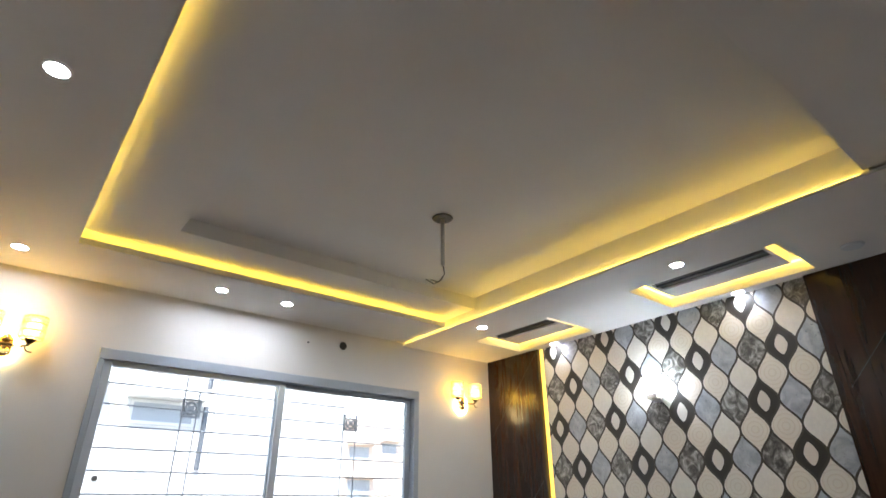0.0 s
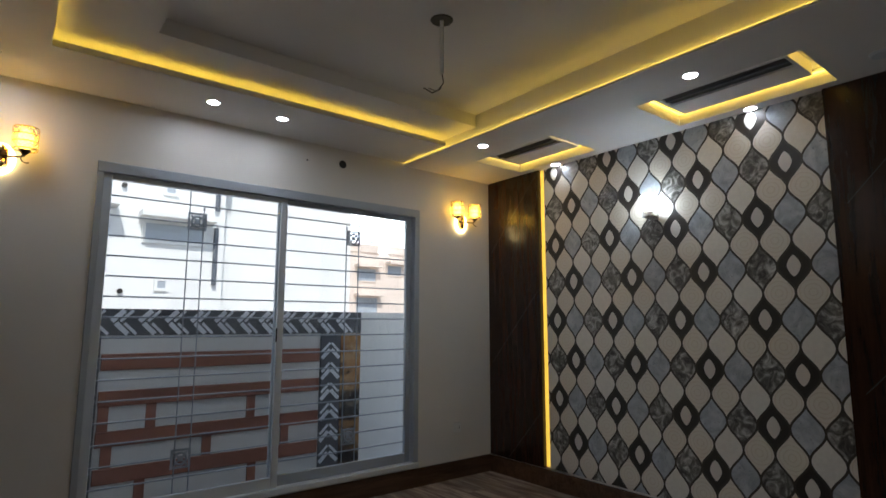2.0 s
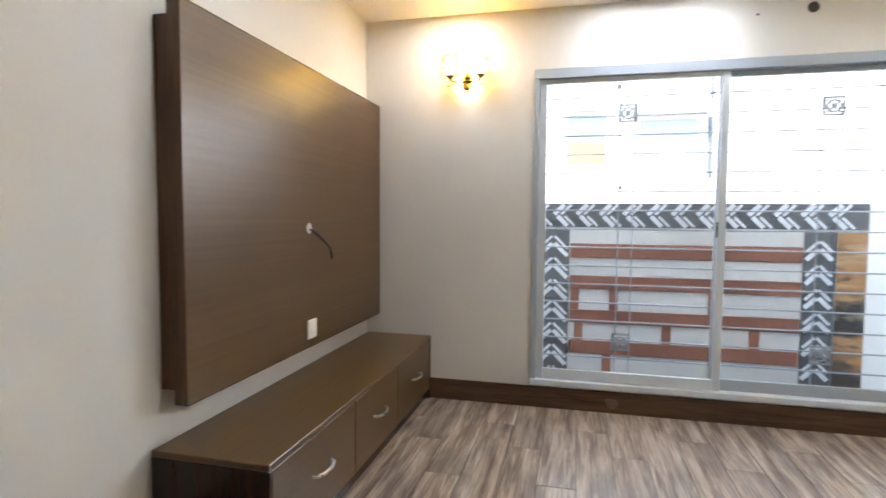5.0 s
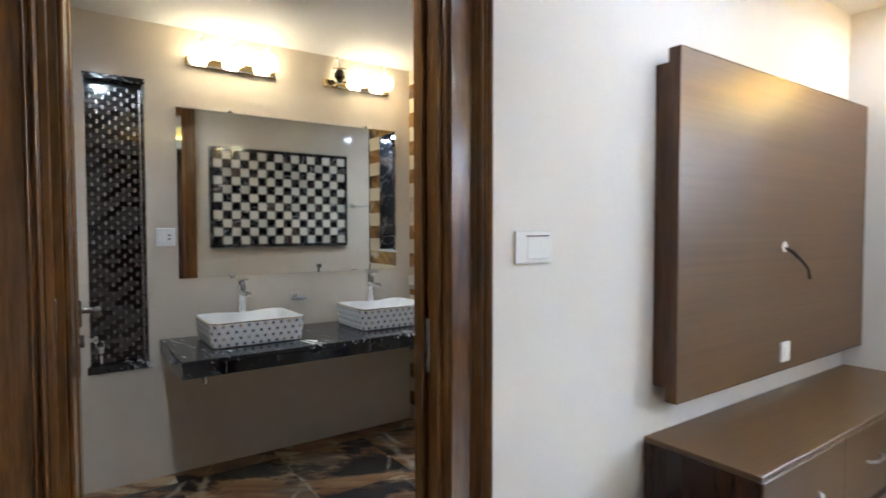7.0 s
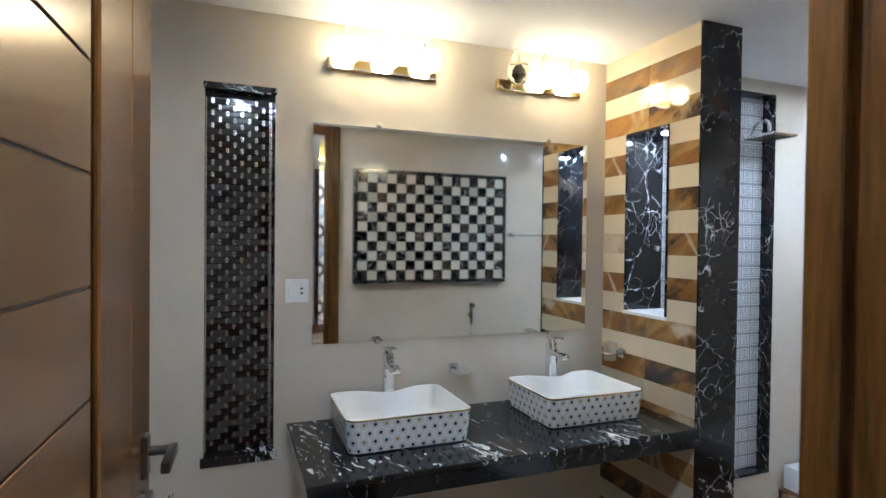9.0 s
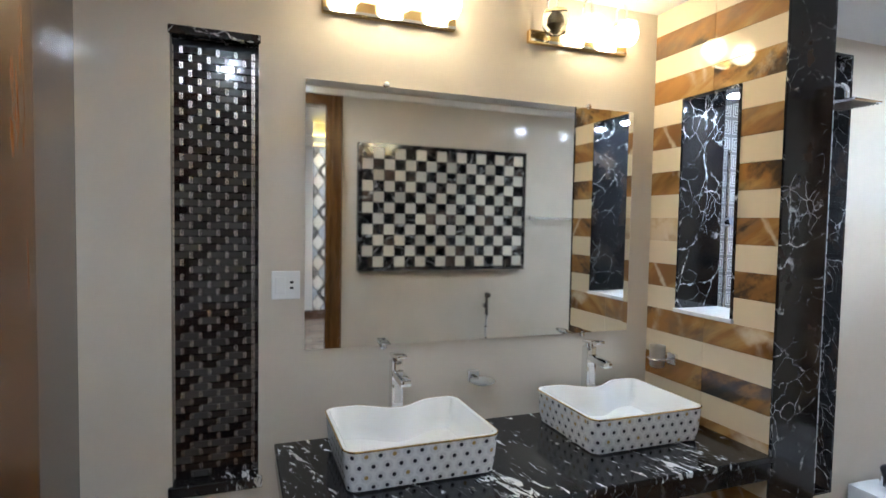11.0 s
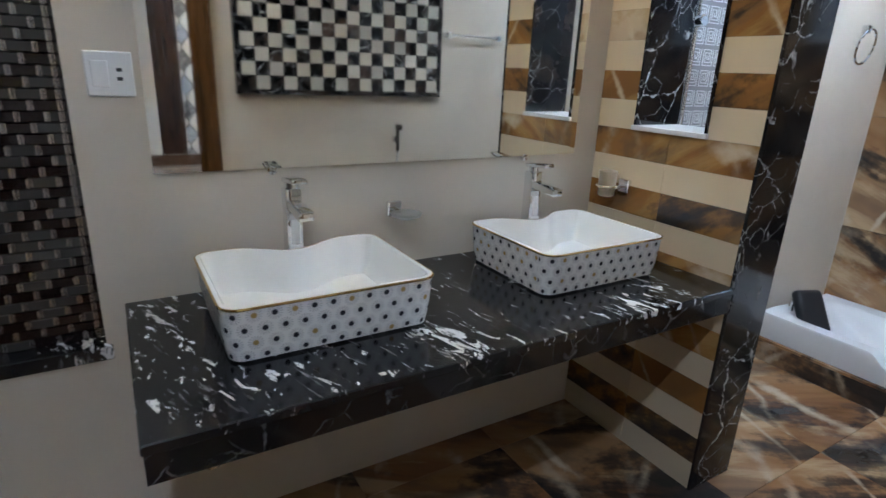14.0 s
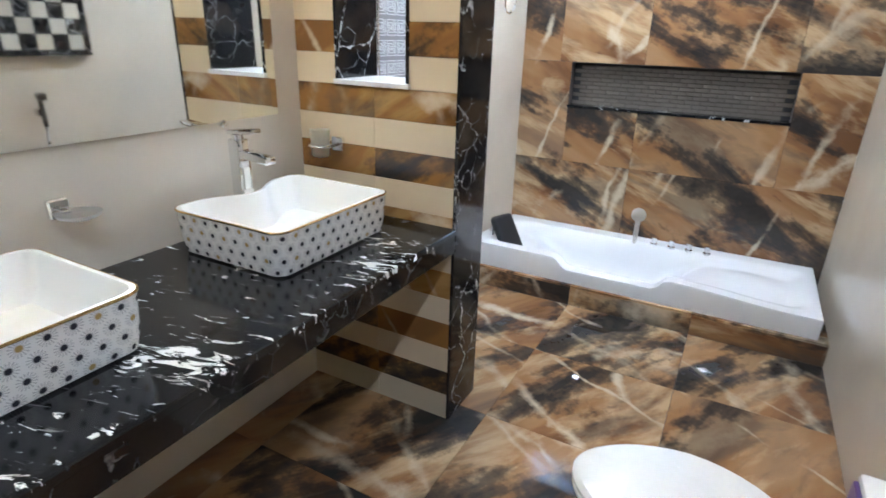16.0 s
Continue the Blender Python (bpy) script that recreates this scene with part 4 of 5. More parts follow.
part("cover", lathe([(0.05, -0.012), (0.058, -0.004), (0.058, 0.0)], (3.80, 0.74, ZR), 24), ALU_LIGHT, smoke)


def crystal_sconce(x, z):
    y = YW
    t = thing("wall_sconce", (x, y, z), "two-armed gilt wall sconce with beaded crystal shades, lit", "wall lamp", "crystal sconces")
    part("backplate", joined(box(x - 0.036, x + 0.036, y - 0.030, y, z - 0.052, z + 0.052, 0.006, 2), lathe([(0.026, 0.0), (0.024, 0.006), (0.010, 0.014)], (x, y - 0.03, z + 0.045), 18, (0, -1, 0)), lathe([(0.030, 0.0), (0.028, 0.006), (0.012, 0.018)], (x, y - 0.03, z - 0.035), 18, (0, -1, 0))), GOLD, t)
    halo = [(x + 0.060 * math.cos(a), y - 0.014, z - 0.012 + 0.078 * math.sin(a)) for a in [2 * math.pi * i / 28 for i in range(28)]]
    part("glow_ring", tube(halo, 0.0135, 8, True), RINGLED, t, "glowing ring round the backplate")
    for s in (-1, 1):
        cx, cy, cz = x + s * 0.106, y - 0.09, z + 0.035
        part("arm", tube([(x, y - 0.03, z + 0.01), (x + s * 0.04, y - 0.07, z - 0.005), (x + s * 0.075, y - 0.088, z - 0.005), (cx, cy, cz - 0.03), (cx, cy, cz + 0.01)], 0.006, 8), BRONZE, t)
        part("curl", tube([(cx, cy, cz - 0.01)] + arc((cx + s * 0.012, cy, cz - 0.042), 0.026, 120, 300, 8, (s, 0, 0), (0, 0, 1)), 0.004, 6), BRONZE, t)
        part("cup", lathe([(0.012, -0.022), (0.026, -0.004), (0.030, 0.006)], (cx, cy, cz), 16), BRONZE, t)
        shade = part("shade", joined(*[tube(arc((cx, cy, cz + h), 0.060, 0, 360, 22, (1, 0, 0), (0, 1, 0))[:-1], 0.0035, 6, True) for h in (0.008, 0.050, 0.092, 0.132)]), GOLD, t, "gilt hoops")
        beads = []
        for row, h in enumerate((0.018, 0.029, 0.040, 0.060, 0.071, 0.082, 0.102, 0.113, 0.124)):
            for i in range(16):
                a = 2 * math.pi * (i + 0.5 * (row % 2)) / 16
                b = bmesh.new()
                bmesh.ops.create_icosphere(b, subdivisions=1, radius=0.0075, matrix=Matrix.Translation((cx + 0.058 * math.cos(a), cy + 0.058 * math.sin(a), cz + h)))
                beads.append(b)
        part("bead_strand", joined(*beads), CLEAR, shade, "amber lit crystal beads").visible_shadow = False
        part("bulb", lathe([(0.014, 0.0), (0.034, 0.02), (0.038, 0.07), (0.030, 0.10), (0.010, 0.115)], (cx, cy, cz + 0.01), 16), BULB, t, "glowing warm bulb")
    return t


crystal_sconce(0.285, 2.285)
crystal_sconce(3.685, 2.30)


def box_lamp():
    y, z = 2.215, 2.17
    x = XP - 0.012
    t = thing("wall_lamp", (x, y, z), "small chrome wall lamp with a cold white bulb, lit", "wall lamp")
    part("backplate", box(x - 0.025, x, y - 0.035, y + 0.035, z - 0.055, z + 0.055, 0.004), STEEL, t)
    part("bracket", box(x - 0.12, x - 0.025, y - 0.055, y + 0.03, z - 0.045, z - 0.0, 0.005), STEEL, t)
    part("shade", lathe([(0.028, 0.0), (0.05, 0.03), (0.052, 0.11), (0.046, 0.12)], (x - 0.085, y - 0.01, z + 0.002), 20), COLDBULB, t, "glowing white glass shade")


box_lamp()


def plate_switch(name, face, at, w, h, label, group="", detail="switch"):
    """A wall plate; face is the wall's outward axis."""
    t = thing(name, at, label, "switch" if detail == "switch" else "socket", group)
    x, y, z = at

    def b(u0, u1, z0, z1, d0, d1, bevel=0.002):
        if face == "+x":
            return box(x + d0, x + d1, y + u0, y + u1, z + z0, z + z1, bevel)
        if face == "-y":
            return box(x + u0, x + u1, y - d1, y - d0, z + z0, z + z1, bevel)
    part("plate", b(-w / 2, w / 2, -h / 2, h / 2, 0.0, 0.011, 0.003), SOCKET, t)
    if detail == "switch":
        part("rocker", b(-w * 0.20, w * 0.42, -h * 0.36, h * 0.30, 0.0105, 0.0145), SOCKET, t)
        part("card_slot", b(-w * 0.22, w * 0.40, h * 0.32, h * 0.36, 0.0105, 0.0125, 0), BLACK, t)
    else:
        part("rocker", b(-w * 0.38, -w * 0.02, -h * 0.3, h * 0.3, 0.0105, 0.014), SOCKET, t)
        for dz in (-0.1, 0.1):
            part("pin_hole", b(w * 0.14, w * 0.26, h * (dz - 0.04), h * (dz + 0.04), 0.0105, 0.0118, 0), BLACK, t)
    return t


plate_switch("light_switch", "+x", (XT, 1.108, 1.308), 0.185, 0.118, "white plastic wall switch plate beside the doorway")
plate_switch("wall_socket", "-y", (3.644, YW, 0.434), 0.085, 0.085, "small white wall socket near the skirting", detail="socket")
plate_switch("bath_socket", "+x", (XM, 0.219, 1.325), 0.105, 0.108, "white wall plate with a switch and socket", detail="socket")
hole = thing("pipe_hole", (2.437, YW, 2.64), "round black pipe hole in the wall", "pipe hole")
part("rim", lathe([(0.030, 0.0), (0.033, 0.003), (0.030, 0.004)], (2.437, YW, 2.64), 20, (0, -1, 0)), BLACK, hole)
hole2 = thing("screw_hole", (2.13, YW, 2.62), "tiny dark screw hole in the wall", "screw hole")
part("rim", lathe([(0.008, 0.0), (0.008, 0.002)], (2.13, YW, 2.62), 10, (0, -1, 0)), BLACK, hole2)


def tv_board():
    y0, y1, z0, z1 = 1.850, 3.93, 0.62, 2.14
    t = thing("tv_wall_board", (XT, (y0 + y1) / 2, z0), "brown walnut veneer television board fixed to the wall", "tv board")
    part("carcass", box(XT, -0.418, y0 + 0.001, y1 - 0.001, z0 + 0.055, z1 - 0.055), WOOD_SIDE, t)
    part("face", box(-0.418, -0.365, y0, y1, z0, z1, 0.002), WOOD, t)
    part("lipping", joined(box(-0.419, -0.3635, y0 - 0.004, y0, z0, z1), box(-0.419, -0.3635, y1, y1 + 0.004, z0, z1), box(-0.419, -0.3635, y0, y1, z1, z1 + 0.004), box(-0.419, -0.3635, y0, y1, z0 - 0.004, z0)), WOOD_SIDE, t, "lighter brown edge lipping")
    part("cable_hole", lathe([(0.026, 0.0), (0.026, 0.002), (0.03, 0.003)], (-0.365, 2.83, 1.275), 18, (1, 0, 0)), SOCKET, t, "pale filler round the cable hole")
    part("cable", tube([(-0.365, 2.835, 1.27), (-0.335, 2.86, 1.25), (-0.315, 2.92, 1.20), (-0.31, 2.98, 1.16), (-0.312, 3.01, 1.10)], 0.007, 8), BLACK, t, "black loose cable")
    part("cable", tube([(-0.365, 2.84, 1.272), (-0.33, 2.88, 1.225), (-0.31, 2.95, 1.18), (-0.308, 3.00, 1.12)], 0.004, 6), BLACK, t)
    s = thing("wall_socket", (-0.365, 2.846, 0.717), "white socket on the walnut board", "socket")
    part("plate", box(-0.365, -0.353, 2.80, 2.895, 0.665, 0.77, 0.003), SOCKET, s)
    part("insert", box(-0.353, -0.350, 2.82, 2.875, 0.685, 0.75, 0.001), SOCKET, s)


tv_board()


def console():
    x0, x1, y0, y1, z1 = XT + 0.014, 0.028, 1.77, 3.955, 0.468
    t = thing("tv_console", ((x0 + x1) / 2, (y0 + y1) / 2, 0), "long low walnut console with three drawers", "console")
    part("top", box(x0, x1, y0, y1, z1 - 0.025, z1, 0.003), WOOD, t)
    part("body", box(x0, x1 - 0.022, y0 + 0.004, y1 - 0.004, 0.07, z1 - 0.025), WOOD, t)
    part("plinth", box(x0, x1 - 0.03, y0 + 0.01, y1 - 0.01, 0.0, 0.07), DARKWOOD, t)
    part("end_panel", box(x0, x1, y0, y0 + 0.022, 0.0, z1 - 0.026, 0.002), DARKWOOD, t)
    for a, b in ((y0 + 0.025, 2.54), (2.546, 3.19), (3.196, y1 - 0.03)):
        dr = part("drawer", box(x1 - 0.022, x1 - 0.002, a, b, 0.078, z1 - 0.03, 0.002), WOOD, t)
        m, z = (a + b) / 2 + 0.02, 0.27
        part("handle", tube([(x1 - 0.004, m - 0.085, z), (x1 + 0.016, m - 0.075, z - 0.002), (x1 + 0.03, m - 0.03, z - 0.004), (x1 + 0.03, m + 0.03, z - 0.004), (x1 + 0.016, m + 0.075, z - 0.002), (x1 - 0.004, m + 0.085, z)], 0.0075, 8), STEEL, dr, "bow-shaped metal pull")
    part("end_panel", box(x0, x1, y1 - 0.022, y1, 0.0, z1 - 0.026, 0.002), DARKWOOD, t)


console()

# ---- bathroom: partition, niches, counter ----
SX0, SX1, SZ0, SZ1 = -2.483, -2.175, 1.195, 2.145


def holed(x0, x1, y0, y1, z0, z1):
    """A slab with the lit opening cut through it."""
    return joined(box(x0, SX0, y0, y1, z0, z1), box(SX1, x1, y0, y1, z0, z1), box(SX0, SX1, y0, y1, z0, SZ0), box(SX0, SX1, y0, y1, SZ1, z1))


part_wall = solid("wall_partition", holed(XM, PX - 0.012, PY0 + 0.012, PY1 - 0.012, -0.3, ZK), CREAM, "thin tiled partition with an opening between basins and bath", "wall")
solid("partition_post", box(PX - 0.012, PX, PY0 - 0.004, PY1 + 0.004, ZB, ZK, 0.002), POST, "black veined marble end post of the partition", "post", "structure")
solid("partition_back", holed(XS, PX - 0.012, PY1 - 0.012, PY1, ZB, ZK), CREAM, "cream tile on the back of the partition", "wall")

niche1 = thing("wall_niche", ((SX0 + SX1) / 2, PY0, SZ0), "tall opening lined with black veined marble, lit from above", "niche")
part("reveal", box(SX0 - 0.002, SX0 + 0.010, PY0 - 0.005, PY1 + 0.004, SZ0, SZ1), NICHE, niche1)
part("reveal", box(SX1 - 0.010, SX1 + 0.002, PY0 - 0.005, PY1 + 0.004, SZ0, SZ1), POST, niche1)
part("head", box(SX0 + 0.010, SX1 - 0.010, PY0 - 0.005, PY1 + 0.004, SZ1 - 0.010, SZ1 + 0.002), POST, niche1)
part("sill", box(SX0 - 0.006, SX1 + 0.006, PY0 - 0.014, PY1 + 0.010, SZ0 - 0.012, SZ0 + 0.006, 0.002), KEYWHITE, niche1, "pale stone sill")
part("spotlight", lathe([(0.001, -0.004), (0.030, -0.004), (0.034, 0.0)], (SX1 - 0.13, (PY0 + PY1) / 2, SZ1 - 0.011), 24), NICHE_SPOT, niche1, "glowing white spotlight")
niche2 = thing("mosaic_niche", (XM, -0.027, 0.555), "tall recess lined with dark glass mosaic strips", "niche")
part("backing", box(XM - 0.0745, XM - 0.066, -0.18, 0.127, 0.56, 2.245), BLACK, niche2)
part("reveal", joined(box(XM - 0.066, XM - 0.001, -0.180, -0.174, 0.60, 2.243), box(XM - 0.066, XM - 0.001, 0.121, 0.127, 0.60, 2.243)), CREAM, niche2)
part("sill", box(XM - 0.066, XM + 0.012, -0.188, 0.135, 0.555, 0.598, 0.003), COUNTER, niche2, "black marble sill")
part("head", box(XM - 0.066, XM + 0.004, -0.18, 0.127, 2.215, 2.246, 0.002), POST, niche2, "black marble head")

ctr = thing("vanity_counter", ((XM + PX) / 2, 1.05, ZB), "long wall-hung black marble vanity counter with white veins", "counter")
part("slab", box(XM, PX + 0.004, 0.178, PY0 + 0.008, 0.690, 0.714, 0.003), COUNTER, ctr)
part("apron", box(PX - 0.022, PX, 0.182, PY0 + 0.008, 0.625, 0.690), APRON, ctr)
part("apron", box(XM, PX - 0.024, 0.182, 0.204, 0.625, 0.690), APRON, ctr)
part("bracket", box(XM, PX - 0.06, 0.40, 0.43, 0.63, 0.689), STEEL, ctr)
part("bracket", box(XM, PX - 0.06, 1.5, 1.53, 0.63, 0.689), STEEL, ctr)
part("drain_stub", joined(cyl((-2.05, 0.30, 0.60), (-2.05, 0.30, 0.625), 0.012, n=12), cyl((-2.05, 0.30, 0.575), (-2.05, 0.30, 0.60), 0.017, n=12)), CHROME, ctr)


def basin(y0, y1):
    """A vessel basin: rounded rectangle whose back edge is notched for the tap."""
    x0, x1, z0, z1 = -2.605, -2.168, 0.7145, 0.856
    cy, t = (y0 + y1) / 2, thing("vessel_basin", ((x0 + x1) / 2, (y0 + y1) / 2, z0), "white vessel basin printed with dotted suns and a gilt rim", "basin", "twin vessel basins")
    n_side = 26

    def outline(inset, notch=True):
        a0, a1, b0, b1 = x0 + inset, x1 - inset, y0 + inset, y1 - inset
        r = max(0.012, 0.045 - inset * 0.6)
        pts = []
        for (px, py), s in (((a1 - r, b0 + r), -90), ((a1 - r, b1 - r), 0), ((a0 + r, b1 - r), 90), ((a0 + r, b0 + r), 180)):
            pts += [(px + r * math.cos(radians(s + 90 * i / 6)), py + r * math.sin(radians(s + 90 * i / 6))) for i in range(7)]
        out = []
        for i, p in enumerate(pts):
            q = pts[(i + 1) % len(pts)]
            d = math.hypot(q[0] - p[0], q[1] - p[1])
            k = (28 if (i // 7) % 2 else 22) if i % 7 == 6 else 1
            out += [(p[0] + (q[0] - p[0]) * j / k, p[1] + (q[1] - p[1]) * j / k) for j in range(k)]
        res = []
        for px, py in out:
            if notch and px < a0 + 0.012:
                px += 0.072 * (0.5 + 0.5 * math.cos(math.pi * min(1.0, abs(py - cy) / 0.165)))
            res.append((px, py))
        return res

    def loft(levels, close_last):
        bm = bmesh.new()
        uv = bm.loops.layers.uv.new("UVMap")
        rings = [[bm.verts.new((px, py, z)) for px, py in outline(i)] for i, z in levels]
        n = len(rings[0])
        base = outline(0.0)
        length = [0.0]
        for i in range(n):
            p, q = base[i], base[(i + 1) % n]
            length.append(length[-1] + math.hypot(q[0] - p[0], q[1] - p[1]))
        for (lo, hi), ((_, za), (_, zb)) in zip(zip(rings, rings[1:]), zip(levels, levels[1:])):
            for i in range(n):
                f = bm.faces.new((lo[i], lo[(i + 1) % n], hi[(i + 1) % n], hi[i]))
                for l, (uu, vv) in zip(f.loops, ((length[i], za), (length[i + 1], za), (length[i + 1], zb), (length[i], zb))):
                    l[uv].uv = (uu, vv - z0)
        if close_last:
            bm.faces.new(rings[-1])
        return bm
    N = len(outline(0.0))
    if len(outline(0.013)) != N or len(outline(0.02)) != N:
        keep = outline

        def resample(inset, notch=True):
            pts = keep(inset, notch)
            d = [0.0]
            for i in range(len(pts)):
                p, q = pts[i], pts[(i + 1) % len(pts)]
                d.append(d[-1] + math.hypot(q[0] - p[0], q[1] - p[1]))
            out, j = [], 0
            for k in range(140):
                s = d[-1] * k / 140
                while d[j + 1] < s:
                    j += 1
                f = (s - d[j]) / max(1e-9, d[j + 1] - d[j])
                p, q = pts[j], pts[(j + 1) % len(pts)]
                out.append((p[0] + (q[0] - p[0]) * f, p[1] + (q[1] - p[1]) * f))
            return out
        outline = resample
    body = part("shell", loft([(0.026, z0), (0.014, z0 + 0.006), (0.006, z0 + 0.05), (0.0, z1 - 0.004)], False), PRINT, t)
    part("bowl", loft([(0.0, z1 - 0.004), (0.001, z1), (0.011, z1), (0.014, z1 - 0.004), (0.024, z0 + 0.06), (0.05, z0 + 0.024), (0.10, z0 + 0.016)], True), PORCELAIN, t, "plain white glazed bowl")
    rim = [(px, py, z1 - 0.003) for px, py in outline(-0.0005)]
    part("gilt_line", tube(rim, 0.0033, 6, True), GOLD, t, "thin gilt rim line")
    part("waste", lathe([(0.022, 0.0), (0.022, 0.003), (0.012, 0.006)], ((x0 + x1) / 2 + 0.02, cy, z0 + 0.0165), 18), CHROME, t)


basin(0.358, 0.895)
basin(1.272, 1.805)


def tap(y):
    x, z = -2.575, 0.7145
    t = thing("basin_tap", (x, y, z), "tall chrome basin mixer with a flat lever and white insert", "tap", "basin taps")
    part("base", lathe([(0.028, 0.0), (0.028, 0.008), (0.022, 0.014)], (x, y, z), 20), CHROME, t)
    part("column", box(x - 0.024, x + 0.024, y - 0.024, y + 0.024, z + 0.01, z + 0.315, 0.006, 2), CHROME, t)
    part("insert", joined(box(x + 0.0235, x + 0.030, y - 0.022, y + 0.022, z + 0.035, z + 0.150, 0.005, 2), box(x + 0.0235, x + 0.028, y - 0.014, y + 0.014, z + 0.150, z + 0.225, 0.003), box(x + 0.0235, x + 0.030, y - 0.022, y + 0.012, z + 0.225, z + 0.245, 0.004)), SOCKET, t, "white protective wrap")
    bm = box(x - 0.01, x + 0.14, y - 0.022, y + 0.022, z + 0.258, z + 0.284, 0.005, 2)
    for v in bm.verts:
        if v.co.x > x + 0.08:
            v.co.z -= 0.012
    part("spout", bm, CHROME, t)
    bm = box(x - 0.026, x + 0.085, y - 0.022, y + 0.022, z + 0.328, z + 0.342, 0.004, 2)
    for v in bm.verts:
        if v.co.x > x + 0.04:
            v.co.z += 0.01
    part("lever", bm, CHROME, t)
    part("neck", cyl((x, y, z + 0.31), (x, y, z + 0.33), 0.020, n=18), CHROME, t)


tap(0.632)
tap(1.53)


def big_mirror():
    y0, y1, z0, z1 = 0.288, 1.803, 1.072, 2.106
    t = thing("mirror", (XM, (y0 + y1) / 2, z0), "large unframed mirror with slanted edges above the basins", "mirror")
    xf = XM + 0.012
    b = 0.028
    bm = bmesh.new()
    o = [bm.verts.new((xf - 0.0018, y, z)) for y, z in ((y0, z0), (y1, z0), (y1, z1), (y0, z1))]
    i = [bm.verts.new((xf, y, z)) for y, z in ((y0 + b, z0), (y1 - b, z0), (y1 - b, z1), (y0 + b, z1))]
    k = [bm.verts.new((XM + 0.001, v.co.y, v.co.z)) for v in o]
    bm.faces.new(i)
    bm.faces.new(k[::-1])
    for a in range(4):
        c = (a + 1) % 4
        bm.faces.new((o[a], o[c], i[c], i[a]))
        bm.faces.new((k[a], k[c], o[c], o[a]))
    ob = part("sheet", bm, MIRROR, t)
    for p in ob.data.polygons:
        p.use_smooth = False
    for y in (0.60, 1.55):
        for z, s in ((z0, -1), (z1, 1)):
            part("clip", joined(lathe([(0.013, 0.0), (0.013, 0.012), (0.006, 0.016)], (XM, y, z + s * 0.006), 14, (1, 0, 0))), CHROME, t)


big_mirror()


def vanity_light(y0, y1, first_dim):
    z = 2.385
    t = thing("vanity_light", (XM, (y0 + y1) / 2, z), "chrome and gilt bar light with three glass cups, lit", "vanity light", "vanity lights")
    part("bar", box(XM, XM + 0.03, y0, y1, z - 0.028, z + 0.028, 0.004), GOLD, t)
    part("trim", box(XM + 0.03, XM + 0.036, y0 + 0.004, y1 - 0.004, z - 0.024, z - 0.014), CHROME, t)
    for k in range(3):
        y = y0 + 0.085 + k * (y1 - y0 - 0.15) / 2
        x = XM + 0.10
        part("arm", tube([(XM + 0.03, y, z)] + arc((XM + 0.065, y, z + 0.145), 0.035, 180, 0, 10, (1, 0, 0), (0, 0, 1)) + [(x, y, z + 0.10)], 0.005, 8), CHROME, t)
        part("cap", lathe([(0.012, 0.0), (0.03, -0.008), (0.034, -0.012)], (x, y, z + 0.102), 18), GOLD, t)
        part("cup", joined(lathe([(0.034, 0.074), (0.050, 0.066), (0.058, 0.03), (0.055, 0.0), (0.042, -0.026), (0.02, -0.034)], (x, y, z + 0.022), 12)), CLEAR, t, "cut glass cup").visible_shadow = False
        part("bulb", lathe([(0.018, 0.058), (0.034, 0.046), (0.038, 0.022), (0.034, -0.002), (0.016, -0.014)] if not (k == 0 and first_dim) else [(0.012, 0.055), (0.024, 0.035), (0.027, 0.012), (0.012, -0.012)], (x, y, z + 0.022), 16), BRONZE if (k == 0 and first_dim) else VANITY, t, "glowing warm bulb")


vanity_light(0.345, 0.885, False)
vanity_light(1.225, 1.735, True)


def soap_dish():
    y, z = 1.0, 0.915
    t = thing("soap_dish", (XM, y, z), "chrome wall bracket with a clear glass soap dish", "soap dish")
    part("mount", box(XM, XM + 0.022, y - 0.026, y + 0.026, z - 0.026, z + 0.026, 0.004), CHROME, t)
    part("arm", box(XM + 0.022, XM + 0.05, y - 0.012, y + 0.012, z - 0.014, z + 0.002, 0.003), CHROME, t)
    part("dish", lathe([(0.028, -0.016), (0.05, -0.006), (0.053, 0.002), (0.05, 0.002), (0.028, -0.008)], (XM + 0.085, y + 0.01, z - 0.002), 24), FROST, t, "clear glass dish")


def tumbler():
    x, y, z = -2.55, PY0, 0.965
    t = thing("tumbler_holder", (x, y, z), "frosted glass tumbler in a chrome wall holder", "tumbler")
    part("mount", box(x + 0.045, x + 0.095, y - 0.022, y, z - 0.026, z + 0.026, 0.004), CHROME, t)
    part("ring", tube(arc((x + 0.02, y - 0.055, z - 0.005), 0.038, 0, 360, 24, (1, 0, 0), (0, 1, 0))[:-1], 0.005, 8, True), CHROME, t)
    part("stem", box(x + 0.05, x + 0.066, y - 0.05, y - 0.02, z - 0.012, z + 0.002, 0.002), CHROME, t)
    part("cup", lathe([(0.028, -0.045), (0.032, -0.04), (0.036, 0.055), (0.033, 0.055), (0.028, -0.036)], (x + 0.02, y - 0.055, z), 24), FROST, t, "frosted cup")


soap_dish()
tumbler()

# ---- bathroom: bath end ----
bath_north = solid("tiled_wall_north", joined(box(XS, XB, YW + 0.012, YW + 0.09, ZB, FZ0), box(XS, FX0, YW + 0.012, YW + 0.09, FZ0, FZ1), box(FX1, XB, YW + 0.012, YW + 0.09, FZ0, FZ1), box(XS, XB, YW + 0.012, YW + 0.09, FZ1, BZ0), box(XS, BX0, YW + 0.012, YW + 0.09, BZ0, ZK), box(BX1, XB, YW + 0.012, YW + 0.09, BZ0, ZK), box(BX0, BX1, YW + 0.012, YW + 0.09, BZ1, ZK)), GROUT, "wall behind the bathtub clad in ochre and black marble tiles", "wall")
